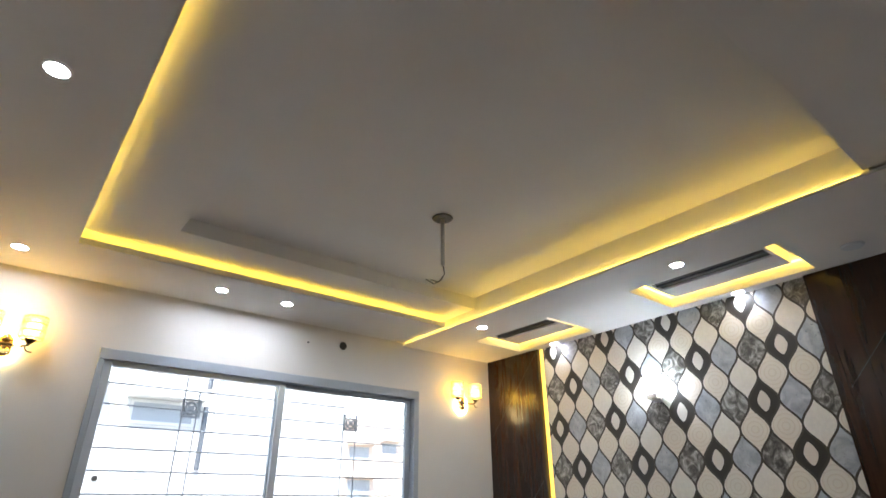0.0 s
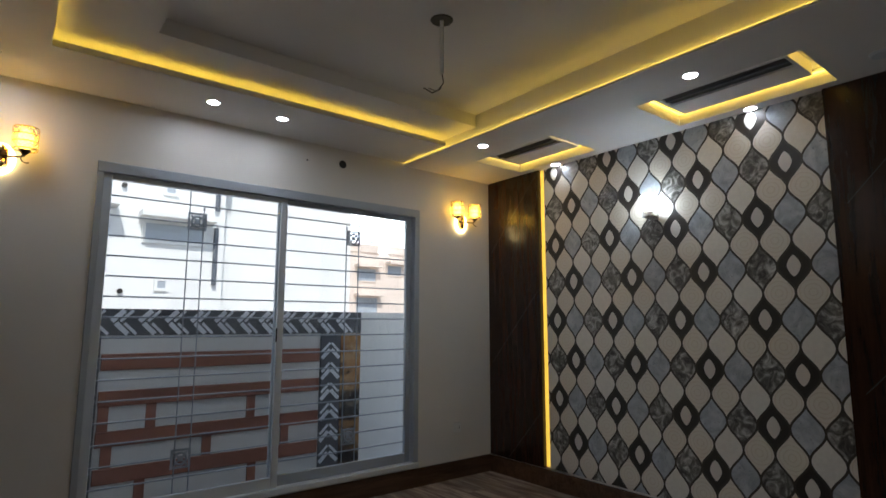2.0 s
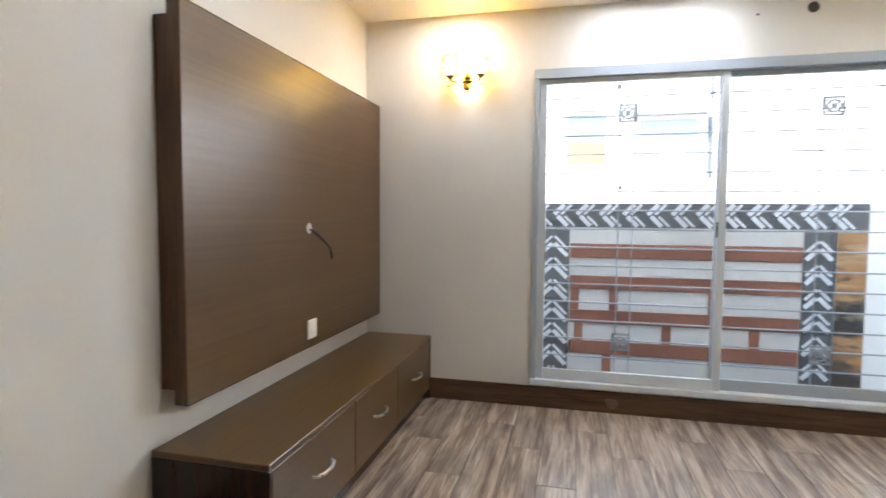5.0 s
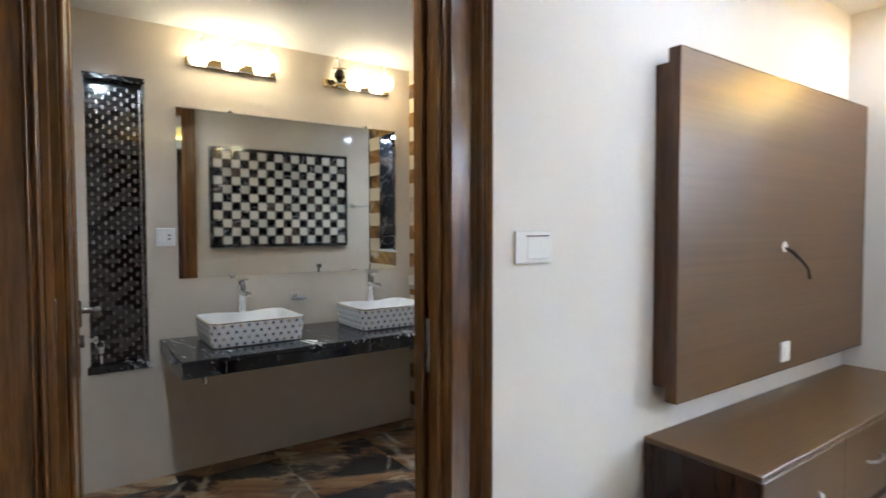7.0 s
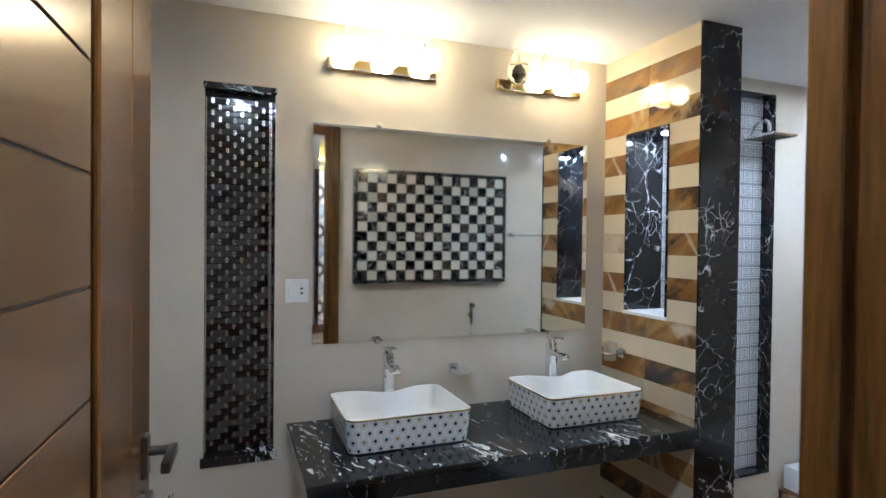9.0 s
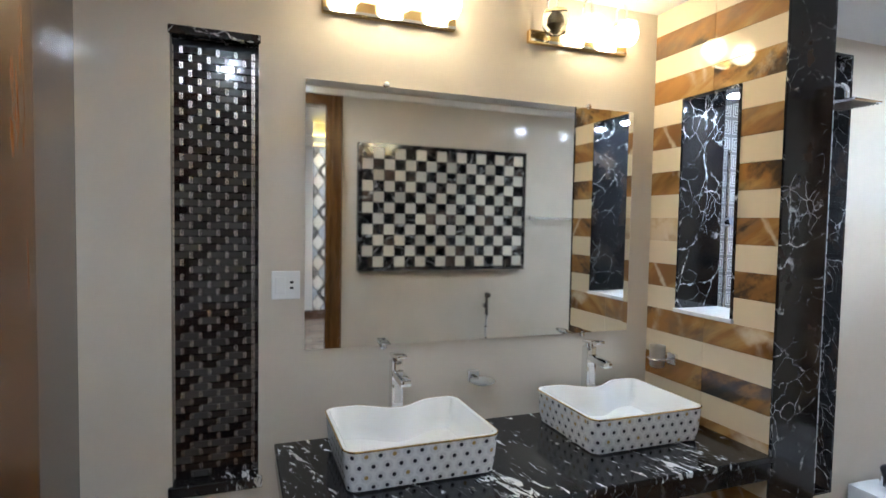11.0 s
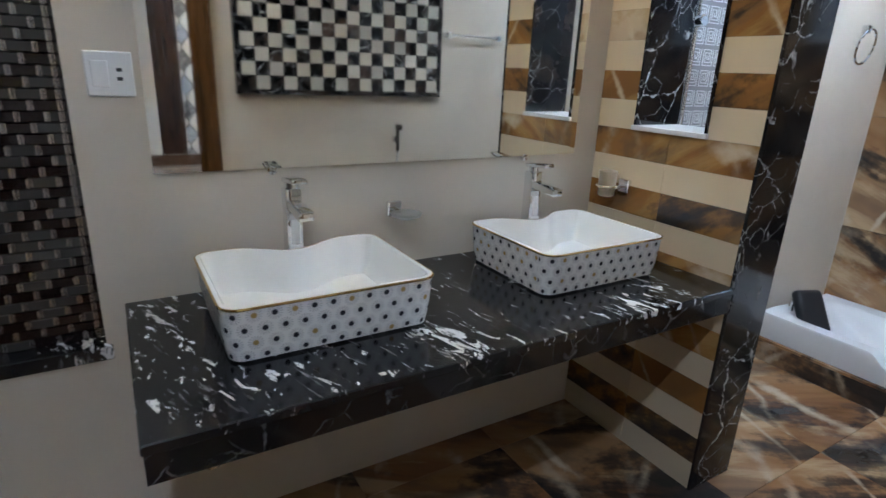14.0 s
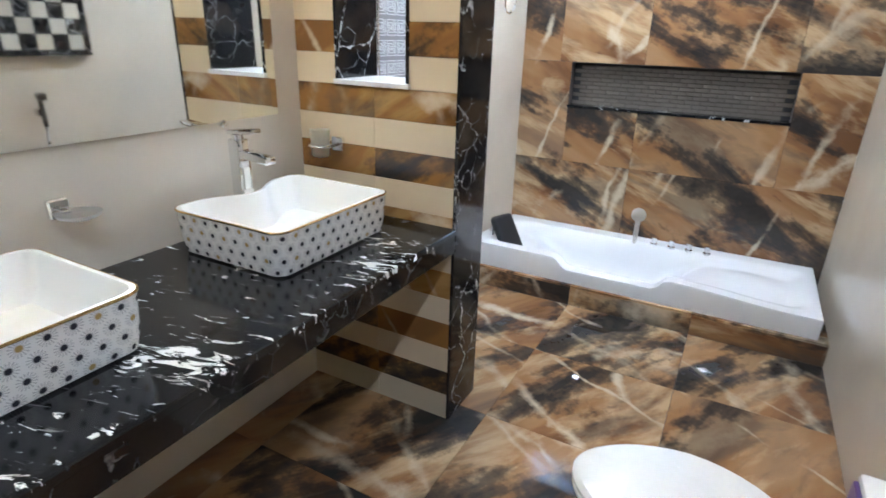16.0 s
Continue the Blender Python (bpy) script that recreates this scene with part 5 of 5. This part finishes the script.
niche3 = thing("bath_niche", ((FX0 + FX1) / 2, YW, FZ0), "long low recess above the bathtub lined with dark mosaic", "niche")
part("backing", box(FX0, FX1, YW + 0.085, YW + 0.095, FZ0, FZ1), BLACK, niche3)
part("sill", box(FX0 - 0.005, FX1 + 0.005, YW - 0.006, YW + 0.084, FZ0 - 0.012, FZ0 + 0.006, 0.002), COUNTER, niche3, "black and white marble sill")

KU, KW = 0.0098, 0.0019


def key_motif():
    """One turn of a meander in flat raised bars, standing on a wall that faces +x."""
    bars = []
    for path in (((6.6, 0), (0, 0), (0, 6.6), (5.3, 6.6), (5.3, 1.3), (1.3, 1.3), (1.3, 5.3), (4.0, 5.3), (4.0, 2.6), (2.6, 2.6), (2.6, 4.0)), ((6.6, 0), (6.6, 6.6))):
        for (a, b), (c, d) in zip(path, path[1:]):
            bars.append(box(0.0, 0.002, min(a, c) * KU - KW, max(a, c) * KU + KW, min(b, d) * KU - KW, max(b, d) * KU + KW))
    return joined(*bars)


key_mesh = mesh_of("key_motif", key_motif(), KEYWHITE, False)
niche4 = thing("shower_niche", (XS, (NY0 + NY1) / 2, NZ0), "tall shower recess lined with pale key patterned stone", "niche")
part("back", box(XS - 0.089, XS - 0.080, NY0, NY1, NZ0, NZ1), KEYGREY, niche4)
for row in range(27):
    for col in range(11):
        piece("key_motif", key_mesh, (XS - 0.0802, NY0 + 0.016 + 0.0825 * col, NZ0 + 0.02 + 0.0865 * row), niche4)
part("lining", joined(box(XS - 0.08, XS + 0.003, NY0 - 0.002, NY0 + 0.012, NZ0, NZ1), box(XS - 0.08, XS + 0.003, NY1 - 0.012, NY1 + 0.002, NZ0, NZ1), box(XS - 0.08, XS + 0.003, NY0 + 0.012, NY1 - 0.012, NZ1 - 0.012, NZ1), box(XS - 0.08, XS + 0.003, NY0 + 0.012, NY1 - 0.012, NZ0, NZ0 + 0.012)), POST, niche4)


def shower():
    x, y, z = -2.46, 2.97, 2.215
    t = thing("rain_shower", (XS - 0.08, y, z), "square chrome rain shower head on a curved arm", "shower head")
    part("flange", lathe([(0.03, 0.0), (0.03, 0.006), (0.014, 0.012)], (XS - 0.08, y, z + 0.03), 20, (1, 0, 0)), CHROME, t)
    part("arm", tube([(XS - 0.08, y, z + 0.03), (XS - 0.045, y, z + 0.05)] + arc((x - 0.055, y, z + 0.055), 0.055, 160, 0, 10, (1, 0, 0), (0, 0, 1)) + [(x, y, z + 0.01)], 0.012, 12), CHROME, t)
    part("plate", box(x - 0.105, x + 0.105, y - 0.105, y + 0.105, z - 0.008, z + 0.008, 0.004), CHROME, t)
    tagged(part("nozzles", joined(*[cyl((x - 0.09 + 0.02 * i, y - 0.09 + 0.02 * j, z - 0.008), (x - 0.09 + 0.02 * i, y - 0.09 + 0.02 * j, z - 0.013), 0.004, n=6) for i in range(10) for j in range(10)]), BRONZE, t), kind="stuff")


shower()
rail2 = thing("shower_rail", (XS, 2.30, 0.9), "slim chrome slide rail for a hand shower", "shower rail")
part("rod", cyl((XS - 0.02, 2.30, 0.95), (XS - 0.02, 2.30, 1.95), 0.010, n=12), CHROME, rail2)
for z in (0.97, 1.93):
    part("mount", cyl((XS - 0.08, 2.30, z), (XS - 0.02, 2.30, z), 0.012, n=12), CHROME, rail2)
part("slider", lathe([(0.022, -0.02), (0.026, 0.0), (0.022, 0.02)], (XS - 0.005, 2.30, 1.60), 16, (1, 0, 0.2)), CHROME, rail2)
ring = thing("towel_ring", (XS, 3.62, 1.66), "chrome towel ring on the shower wall", "towel ring")
part("mount", box(XS, XS + 0.03, 3.60, 3.64, 1.64, 1.68, 0.004), CHROME, ring)
part("ring", tube(arc((XS + 0.03, 3.62, 1.575), 0.085, 0, 360, 28, (0, 1, 0), (0.15, 0, 1))[:-1], 0.006, 8, True), CHROME, ring)


def bathtub():
    x0, x1, y0, y1, z0 = XS + 0.02, -0.62, 3.235, YW - 0.005, 0.012
    t = thing("bathtub", ((x0 + x1) / 2, (y0 + y1) / 2, z0), "white acrylic whirlpool bathtub with stepped front rim", "bathtub")
    nx, ny = 64, 28
    bm = bmesh.new()

    def smooth(a, b, v):
        s = min(1.0, max(0.0, (v - a) / (b - a)))
        return s * s * (3 - 2 * s)
    grid = []
    for i in range(nx + 1):
        u = i / nx
        line = []
        for j in range(ny + 1):
            v = j / ny
            rim = 0.145 - 0.065 * smooth(0.28, 0.33, u) * (1 - smooth(0.58, 0.62, u)) - 0.035 * smooth(0.62, 0.95, u)
            back = 0.12
            top = rim * (1 - smooth(0.12, 0.7, v)) + back * smooth(0.12, 0.7, v)
            well = smooth(0.05, 0.30, u) * (1 - smooth(0.56, 0.72, u))
            deep = smooth(0.10, 0.24, v) * (1 - smooth(0.72, 0.86, v))
            bump = 0.028 * math.exp(-((u - 0.82) / 0.09) ** 2 - ((v - 0.55) / 0.18) ** 2)
            z = z0 + top - (0.24 * well * deep) - 0.040 * deep * (1 - well) * smooth(0.04, 0.1, u) * (1 - smooth(0.93, 0.97, u)) + bump * deep
            line.append(bm.verts.new((x0 + (x1 - x0) * u, y0 + (y1 - y0) * v, z)))
        grid.append(line)
    for i in range(nx):
        for j in range(ny):
            bm.faces.new((grid[i][j], grid[i + 1][j], grid[i + 1][j + 1], grid[i][j + 1]))
    front = [[bm.verts.new((g[0].co.x, y0 - 0.004, g[0].co.z - 0.012)), bm.verts.new((g[0].co.x, y0 + 0.002, z0))] for g in grid]
    right = [[bm.verts.new((x1 + 0.004, v.co.y, v.co.z - 0.012)), bm.verts.new((x1 - 0.002, v.co.y, z0))] for v in grid[nx]]
    for i in range(nx):
        bm.faces.new((grid[i][0], front[i][0], front[i + 1][0], grid[i + 1][0]))
        bm.faces.new((front[i][0], front[i][1], front[i + 1][1], front[i + 1][0]))
    for j in range(ny):
        bm.faces.new((grid[nx][j], grid[nx][j + 1], right[j + 1][0], right[j][0]))
        bm.faces.new((right[j][0], right[j + 1][0], right[j + 1][1], right[j][1]))
    part("shell", bm, ACRYLIC, t)
    L = x1 - x0
    pad = box(-0.125, 0.125, -0.085, 0.085, -0.03, 0.03, 0.028, 4)
    bmesh.ops.transform(pad, matrix=pose(x0 + 0.165, y0 + 0.19, z0 + 0.165, 0, 56, -22), verts=pad.verts[:])
    part("headrest", pad, CUSHION, t, "black padded headrest")
    part("grab_post", cyl((x0 + 0.07, y0 + 0.17, z0 + 0.12), (x0 + 0.07, y0 + 0.17, z0 + 0.22), 0.014, n=12), CHROME, t)
    sx, sy = x0 + 0.47 * L, y1 - 0.10
    hs = part("hand_shower", joined(cyl((sx, sy, z0 + 0.10), (sx, sy, z0 + 0.27), 0.014, 0.017, 14), lathe([(0.018, -0.012), (0.045, -0.006), (0.045, 0.008), (0.02, 0.014)], (sx, sy - 0.006, z0 + 0.30), 20, (0.3, -1, 0.25))), STEEL, t, "chrome hand shower")
    for k in range(4):
        part("valve_knob", joined(lathe([(0.022, 0.0), (0.022, 0.012), (0.016, 0.016), (0.016, 0.05), (0.013, 0.053)], (sx + 0.12 + 0.105 * k, sy, z0 + 0.115), 16)), CHROME, t)
    part("jet", lathe([(0.03, 0.0), (0.03, 0.006), (0.014, 0.012), (0.008, 0.006)], (x0 + 0.50 * L, y0 + 0.215, z0 - 0.06), 18, (0, 0.75, 0.66)), CHROME, t)
    part("jet", lathe([(0.02, 0.0), (0.02, 0.006), (0.008, 0.01)], (x0 + 0.56 * L, y0 + 0.215, z0 - 0.06), 14, (0, 0.75, 0.66)), CHROME, t)


bathtub()
PLY = 3.215
solid("bath_plinth", joined(box(XS, XB, PLY + 0.012, 3.30, ZB, -0.002), box(-0.625, XB, 3.30, YW + 0.01, ZB, -0.002)), GROUT, "low masonry plinth carrying the bathtub", "plinth")


def toilet():
    cy, x0, x1 = 1.475, -1.36, XB
    t = thing("toilet", (-0.95, cy, ZB), "white ceramic toilet with its lid closed", "toilet")

    def egg(s, z, length=0.52, width=0.37, xc=None):
        out = []
        for i in range(36):
            a = 2 * math.pi * i / 36
            c = math.cos(a)
            k = 1.0 if c < 0 else 0.9
            out.append((x0 + length / 2 + c * length / 2 * s, cy + math.sin(a) * width / 2 * s * (1 - 0.12 * max(0, -c)), z))
        return out

    def loft(levels):
        bm = bmesh.new()
        rings = [[bm.verts.new(p) for p in lv] for lv in levels]
        for lo, hi in zip(rings, rings[1:]):
            for i in range(36):
                bm.faces.new((lo[i], lo[(i + 1) % 36], hi[(i + 1) % 36], hi[i]))
        bm.faces.new(rings[0][::-1])
        bm.faces.new(rings[-1])
        return bm
    part("bowl", loft([egg(0.62, ZB), egg(0.60, ZB + 0.06), egg(0.66, ZB + 0.18), egg(0.92, ZB + 0.34), egg(1.0, ZB + 0.385)]), PORCELAIN, t)
    part("foot", box(x0 + 0.3, x1 - 0.1, cy - 0.11, cy + 0.11, ZB, ZB + 0.34, 0.03, 3), PORCELAIN, t)
    part("seat", loft([egg(0.99, ZB + 0.387), egg(1.02, ZB + 0.392), egg(1.02, ZB + 0.402), egg(0.99, ZB + 0.407)]), SOCKET, t)
    part("lid", loft([egg(0.99, ZB + 0.409), egg(1.03, ZB + 0.414), egg(1.03, ZB + 0.424), egg(0.97, ZB + 0.434), egg(0.6, ZB + 0.439)]), SOCKET, t)
    part("shelf", box(x0 + 0.47, x1 - 0.02, cy - 0.18, cy + 0.18, ZB + 0.30, ZB + 0.405, 0.03, 3), PORCELAIN, t)
    part("tank", box(x1 - 0.16, x1 - 0.012, cy - 0.19, cy + 0.19, ZB + 0.40, ZB + 0.50, 0.025, 3), PORCELAIN, t)
    part("tank_lid", box(x1 - 0.17, x1 - 0.006, cy - 0.2, cy + 0.2, ZB + 0.502, ZB + 0.53, 0.012, 2), PORCELAIN, t)
    part("film", box(x1 - 0.176, x1 - 0.162, cy + 0.05, cy + 0.195, ZB + 0.41, ZB + 0.505, 0.004), PURPLE, t, "purple protective film")


toilet()
cb = thing("checker_panel", (XB, 1.63, 1.185), "black framed chequerboard of black and cream marble squares", "wall art")
CBY0, CBY1, CBZ0, CBZ1 = 0.907, 2.355, 1.185, 2.175
part("frame", joined(box(XB - 0.06, XB, CBY0, CBY0 + 0.032, CBZ0, CBZ1, 0.003), box(XB - 0.06, XB, CBY1 - 0.032, CBY1, CBZ0, CBZ1, 0.003), box(XB - 0.06, XB, CBY0 + 0.032, CBY1 - 0.032, CBZ0, CBZ0 + 0.032, 0.003), box(XB - 0.06, XB, CBY0 + 0.032, CBY1 - 0.032, CBZ1 - 0.032, CBZ1, 0.003)), POST, cb)
part("backing", box(XB - 0.048, XB, CBY0 + 0.03, CBY1 - 0.03, CBZ0 + 0.03, CBZ1 - 0.03), BLACK, cb)
rail = thing("towel_rail", (XB, 2.63, 1.625), "slim chrome towel rail", "towel rail")
part("rod", cyl((XB - 0.065, 2.40, 1.625), (XB - 0.065, 2.86, 1.625), 0.008, n=12), CHROME, rail)
for y in (2.41, 2.85):
    part("mount", box(XB - 0.08, XB, y - 0.02, y + 0.02, 1.605, 1.645, 0.004), CHROME, rail)
spray = thing("bidet_spray", (XB, 2.01, 0.85), "hand-held bidet spray hanging on its wall bracket", "bidet spray")
part("bracket", box(XB - 0.05, XB, 1.99, 2.03, 0.86, 0.90, 0.004), CHROME, spray)
part("handset", joined(cyl((XB - 0.06, 2.01, 0.80), (XB - 0.05, 2.01, 0.95), 0.012, n=12), box(XB - 0.10, XB - 0.04, 1.992, 2.028, 0.95, 0.99, 0.008, 2)), BRONZE, spray)
part("hose", tube([(XB - 0.06, 2.01, 0.80), (XB - 0.065, 2.0, 0.70), (XB - 0.06, 2.005, 0.56), (XB - 0.03, 2.02, 0.46), (XB, 2.02, 0.42)], 0.007, 8), STEEL, spray)
for x, y, lamp in ((-0.95, 0.0, BATH_DOWN), (-1.72, 2.95, TUB_DOWN), (-1.75, 3.5, TUB_DOWN)):
    downlight(x, y, ZK, "bathroom downlights", lamp, 0.032)

# ---- pieces: planks, tiles, mosaic ----
floor = tagged(new("floor"), "brown and grey wood-look plank floor", "floor", "", "structure")
PL, PWD = 1.16, 0.195
full = mesh_of("plank", box(-PWD / 2 + 0.0012, PWD / 2 - 0.0012, -PL / 2 + 0.0012, PL / 2 - 0.0012, -0.008, 0.0, 0.0008), PLANK)
cols = int((XP - XT) / PWD) + 1
for i in range(cols):
    x = XT + PWD * (i + 0.5)
    y = YR - PL * (0.5 + [0.0, 0.37, 0.71][i % 3])
    while y < YW + PL / 2:
        a, b = max(y - PL / 2, YR), min(y + PL / 2, YW)
        xa, xb = x - PWD / 2, min(x + PWD / 2, XP)
        if b - a > 0.02 and xb - xa > 0.01:
            if b - a > PL - 0.01 and xb - xa > PWD - 0.001:
                piece("plank", full, (x, y, 0), floor)
            else:
                hx, hy = (xb - xa) / 2, (b - a) / 2
                piece("plank", mesh_of("plank", box(-hx + 0.0012, hx - 0.0012, -hy + 0.0012, hy - 0.0012, -0.008, 0.0, 0.0008), PLANK), ((xa + xb) / 2, (a + b) / 2, 0), floor)
        y += PL


def tile_field(parent, material, u_edges, v_edges, make, name="tile"):
    """Rectangular tiles between the given edges; make(u0, u1, v0, v1) gives the box and its centre."""
    for u0, u1 in zip(u_edges, u_edges[1:]):
        for v0, v1 in zip(v_edges, v_edges[1:]):
            for a in make(u0, u1, v0, v1):
                bm, at = a
                piece(name, mesh_of(name, bm, material), at, parent)


def edges(start, stop, step, phase):
    k = math.ceil((start - phase) / step - 1e-6)
    out = [start]
    while phase + k * step < stop - 0.01:
        if phase + k * step > start + 0.01:
            out.append(phase + k * step)
        k += 1
    return out + [stop]


bath_floor = tagged(new("bath_floor"), "polished ochre and black marble bathroom floor tiles", "floor", "", "structure")


def floor_tile(u0, u1, v0, v1):
    hx, hy = (u1 - u0) / 2 - 0.001, (v1 - v0) / 2 - 0.001
    yield box(-hx, hx, -hy, hy, -0.006, 0.0, 0.0006), ((u0 + u1) / 2, (v0 + v1) / 2, ZB)


tile_field(bath_floor, FLOOR_STONE, edges(XM, XB, 0.665, -1.19), edges(YS, PLY, 0.60, 2.64), floor_tile)


def wall_tile(u0, u1, v0, v1):
    todo = [(u0, u1, v0, v1)]
    for hx0, hx1, hz0, hz1 in ((FX0, FX1, FZ0, FZ1), (BX0, BX1, BZ0, BZ1)):
        nxt = []
        for a, b, c, d in todo:
            if b <= hx0 or a >= hx1 or d <= hz0 or c >= hz1:
                nxt.append((a, b, c, d))
                continue
            if a < hx0:
                nxt.append((a, hx0, c, d))
            if b > hx1:
                nxt.append((hx1, b, c, d))
            a2, b2 = max(a, hx0), min(b, hx1)
            if c < hz0:
                nxt.append((a2, b2, c, hz0))
            if d > hz1:
                nxt.append((a2, b2, hz1, d))
        todo = nxt
    for a, b, c, d in todo:
        if b - a > 0.01 and d - c > 0.01:
            hx, hz = (b - a) / 2 - 0.0008, (d - c) / 2 - 0.0008
            yield box(-hx, hx, 0.0, 0.012, -hz, hz, 0.0006), ((a + b) / 2, YW, (c + d) / 2)


tile_field(bath_north, WALL_STONE, edges(XS, XB, 1.2, -1.75), edges(ZB, ZK, 0.645, 0.575), wall_tile)


def plinth_front(u0, u1, v0, v1):
    hx, hz = (u1 - u0) / 2 - 0.001, (v1 - v0) / 2 - 0.001
    yield box(-hx, hx, 0.0, 0.012, -hz, hz, 0.0006), ((u0 + u1) / 2, PLY, (v0 + v1) / 2)


def plinth_top(u0, u1, v0, v1):
    hx, hy = (u1 - u0) / 2 - 0.001, (v1 - v0) / 2 - 0.001
    yield box(-hx, hx, -hy, hy, -0.008, 0.006, 0.0006), ((u0 + u1) / 2, (v0 + v1) / 2, 0.005)


plinth = bpy.data.objects["bath_plinth"]
# The front's shade is put into a darker copy of the stone.
tile_field(plinth, mat_brown_marble("shaded_plinth_tile", (90, 0, 0), 0.05), edges(XS, XB, 0.665, -1.19), [ZB, -0.002], plinth_front)
tile_field(plinth, FLOOR_STONE, edges(XS, XB, 0.665, -1.19), [PLY, 3.30], plinth_top)
tile_field(plinth, FLOOR_STONE, [-0.625, XB], [3.30, YW], plinth_top)

# striped face of the partition
zb = [ZB] + [0.0 + 0.1075 * k for k in range(0, 24)] + [ZK]
for k, (a, b) in enumerate(zip(zb, zb[1:])):
    dark = k % 2 == 1
    spans = [(XM, -2.32), (-2.32, PX - 0.012)]
    if b > SZ0 and a < SZ1:
        spans = [(XM, SX0), (SX1, PX - 0.012)]
    for u, w in spans:
        hx, hz = (w - u) / 2, (b - a) / 2
        piece("band_tile", mesh_of("band_tile", box(-hx + 0.0006, hx - 0.0006, 0.0, 0.012, -hz + 0.0006, hz - 0.0006, 0.0005), BAND_STONE if dark else CREAM2), ((u + w) / 2, PY0, (a + b) / 2), part_wall)

# dark glass mosaic strips
GLASS_A = mat_gloss_tile("charcoal_glass_strip", (0.055, 0.052, 0.047), 0.07)
GLASS_B = mat_gloss_tile("oxblood_glass_strip", (0.014, 0.007, 0.006), 0.06)


def bevel_tile(w, h, d, axis):
    bm = bmesh.new()
    o = [(-w / 2, -h / 2), (w / 2, -h / 2), (w / 2, h / 2), (-w / 2, h / 2)]
    k, ku = 0.0022, 0.0055

    def p(u, v, e):
        return (e, u, v) if axis == "x" else (u, -e, v)
    back = [bm.verts.new(p(u, v, 0)) for u, v in o]
    rim4 = [bm.verts.new(p(u, v, d * 0.45)) for u, v in o]
    top = [bm.verts.new(p(u - math.copysign(ku, u), v - math.copysign(k, v), d)) for u, v in o]
    bm.faces.new(top)
    for i in range(4):
        j = (i + 1) % 4
        bm.faces.new((back[i], back[j], rim4[j], rim4[i]))
        bm.faces.new((rim4[i], rim4[j], top[j], top[i])).material_index = i % 2
    return bm


# Lamp glints on the strip ends are put in as a pale metal.
GLINT = mat_metal("glint_edge_metal", (0.66, 0.64, 0.62), 0.2)
rng = random.Random(7)
TW, TH = 0.0615, 0.0275
strips = {(m.name): {w: mesh_of("glass_strip", bevel_tile(TW * w - 0.0015, TH - 0.0009, 0.0105, "x"), m, False) for w in (1.0, 0.5)} for m in (GLASS_A, GLASS_B)}
for by_width in strips.values():
    for me in by_width.values():
        me.materials.append(GLINT)
rows = int((2.215 - 0.598) / TH)
for r in range(rows):
    z = 0.598 + TH * (r + 0.5)
    y = -0.174
    half_first = r % 2 == 1
    k = 0
    while y < 0.12 - 0.01:
        w = 0.5 if (half_first and k == 0) or y + TW > 0.122 else 1.0
        name = ("oxblood_glass_strip" if (k + (r // 2) + r) % 2 == 0 and rng.random() < 0.78 or rng.random() < 0.15 else "charcoal_glass_strip")
        piece("glass_strip", strips[name][w], (XM - 0.066, y + TW * w / 2, z), niche2)
        y += TW * w
        k += 1

rows3 = joined(*[(lambda b, mx: (bmesh.ops.transform(b, matrix=Matrix.Translation(mx), verts=b.verts[:]), b)[1])(bevel_tile(0.086, 0.0235, 0.006, "y"), (FX0 + 0.045 + 0.088 * i + (0.044 if j % 2 else 0.0), YW + 0.085, FZ0 + 0.018 + 0.025 * j)) for j in range(10) for i in range(14)])
tagged(part("mosaic", rows3, mat_gloss_tile("smoky_glass_strip", (0.15, 0.13, 0.11), 0.1), niche3), kind="stuff")

# chequerboard squares
ux, uz = (CBY1 - CBY0 - 0.064) / 16, (CBZ1 - CBZ0 - 0.064) / 11
sq = {m.name: mesh_of("square", box(-0.006, 0.0, -ux / 2 + 0.0015, ux / 2 - 0.0015, -uz / 2 + 0.0015, uz / 2 - 0.0015, 0.0008), m) for m in (CHECK_DARK, CHECK_LIGHT)}
for i in range(16):
    for j in range(11):
        piece("square", sq["dark_check_marble" if (i + j) % 2 == 0 else "pale_check_marble"], (XB - 0.048, CBY0 + 0.032 + ux * (i + 0.5), CBZ0 + 0.032 + uz * (j + 0.5)), cb)
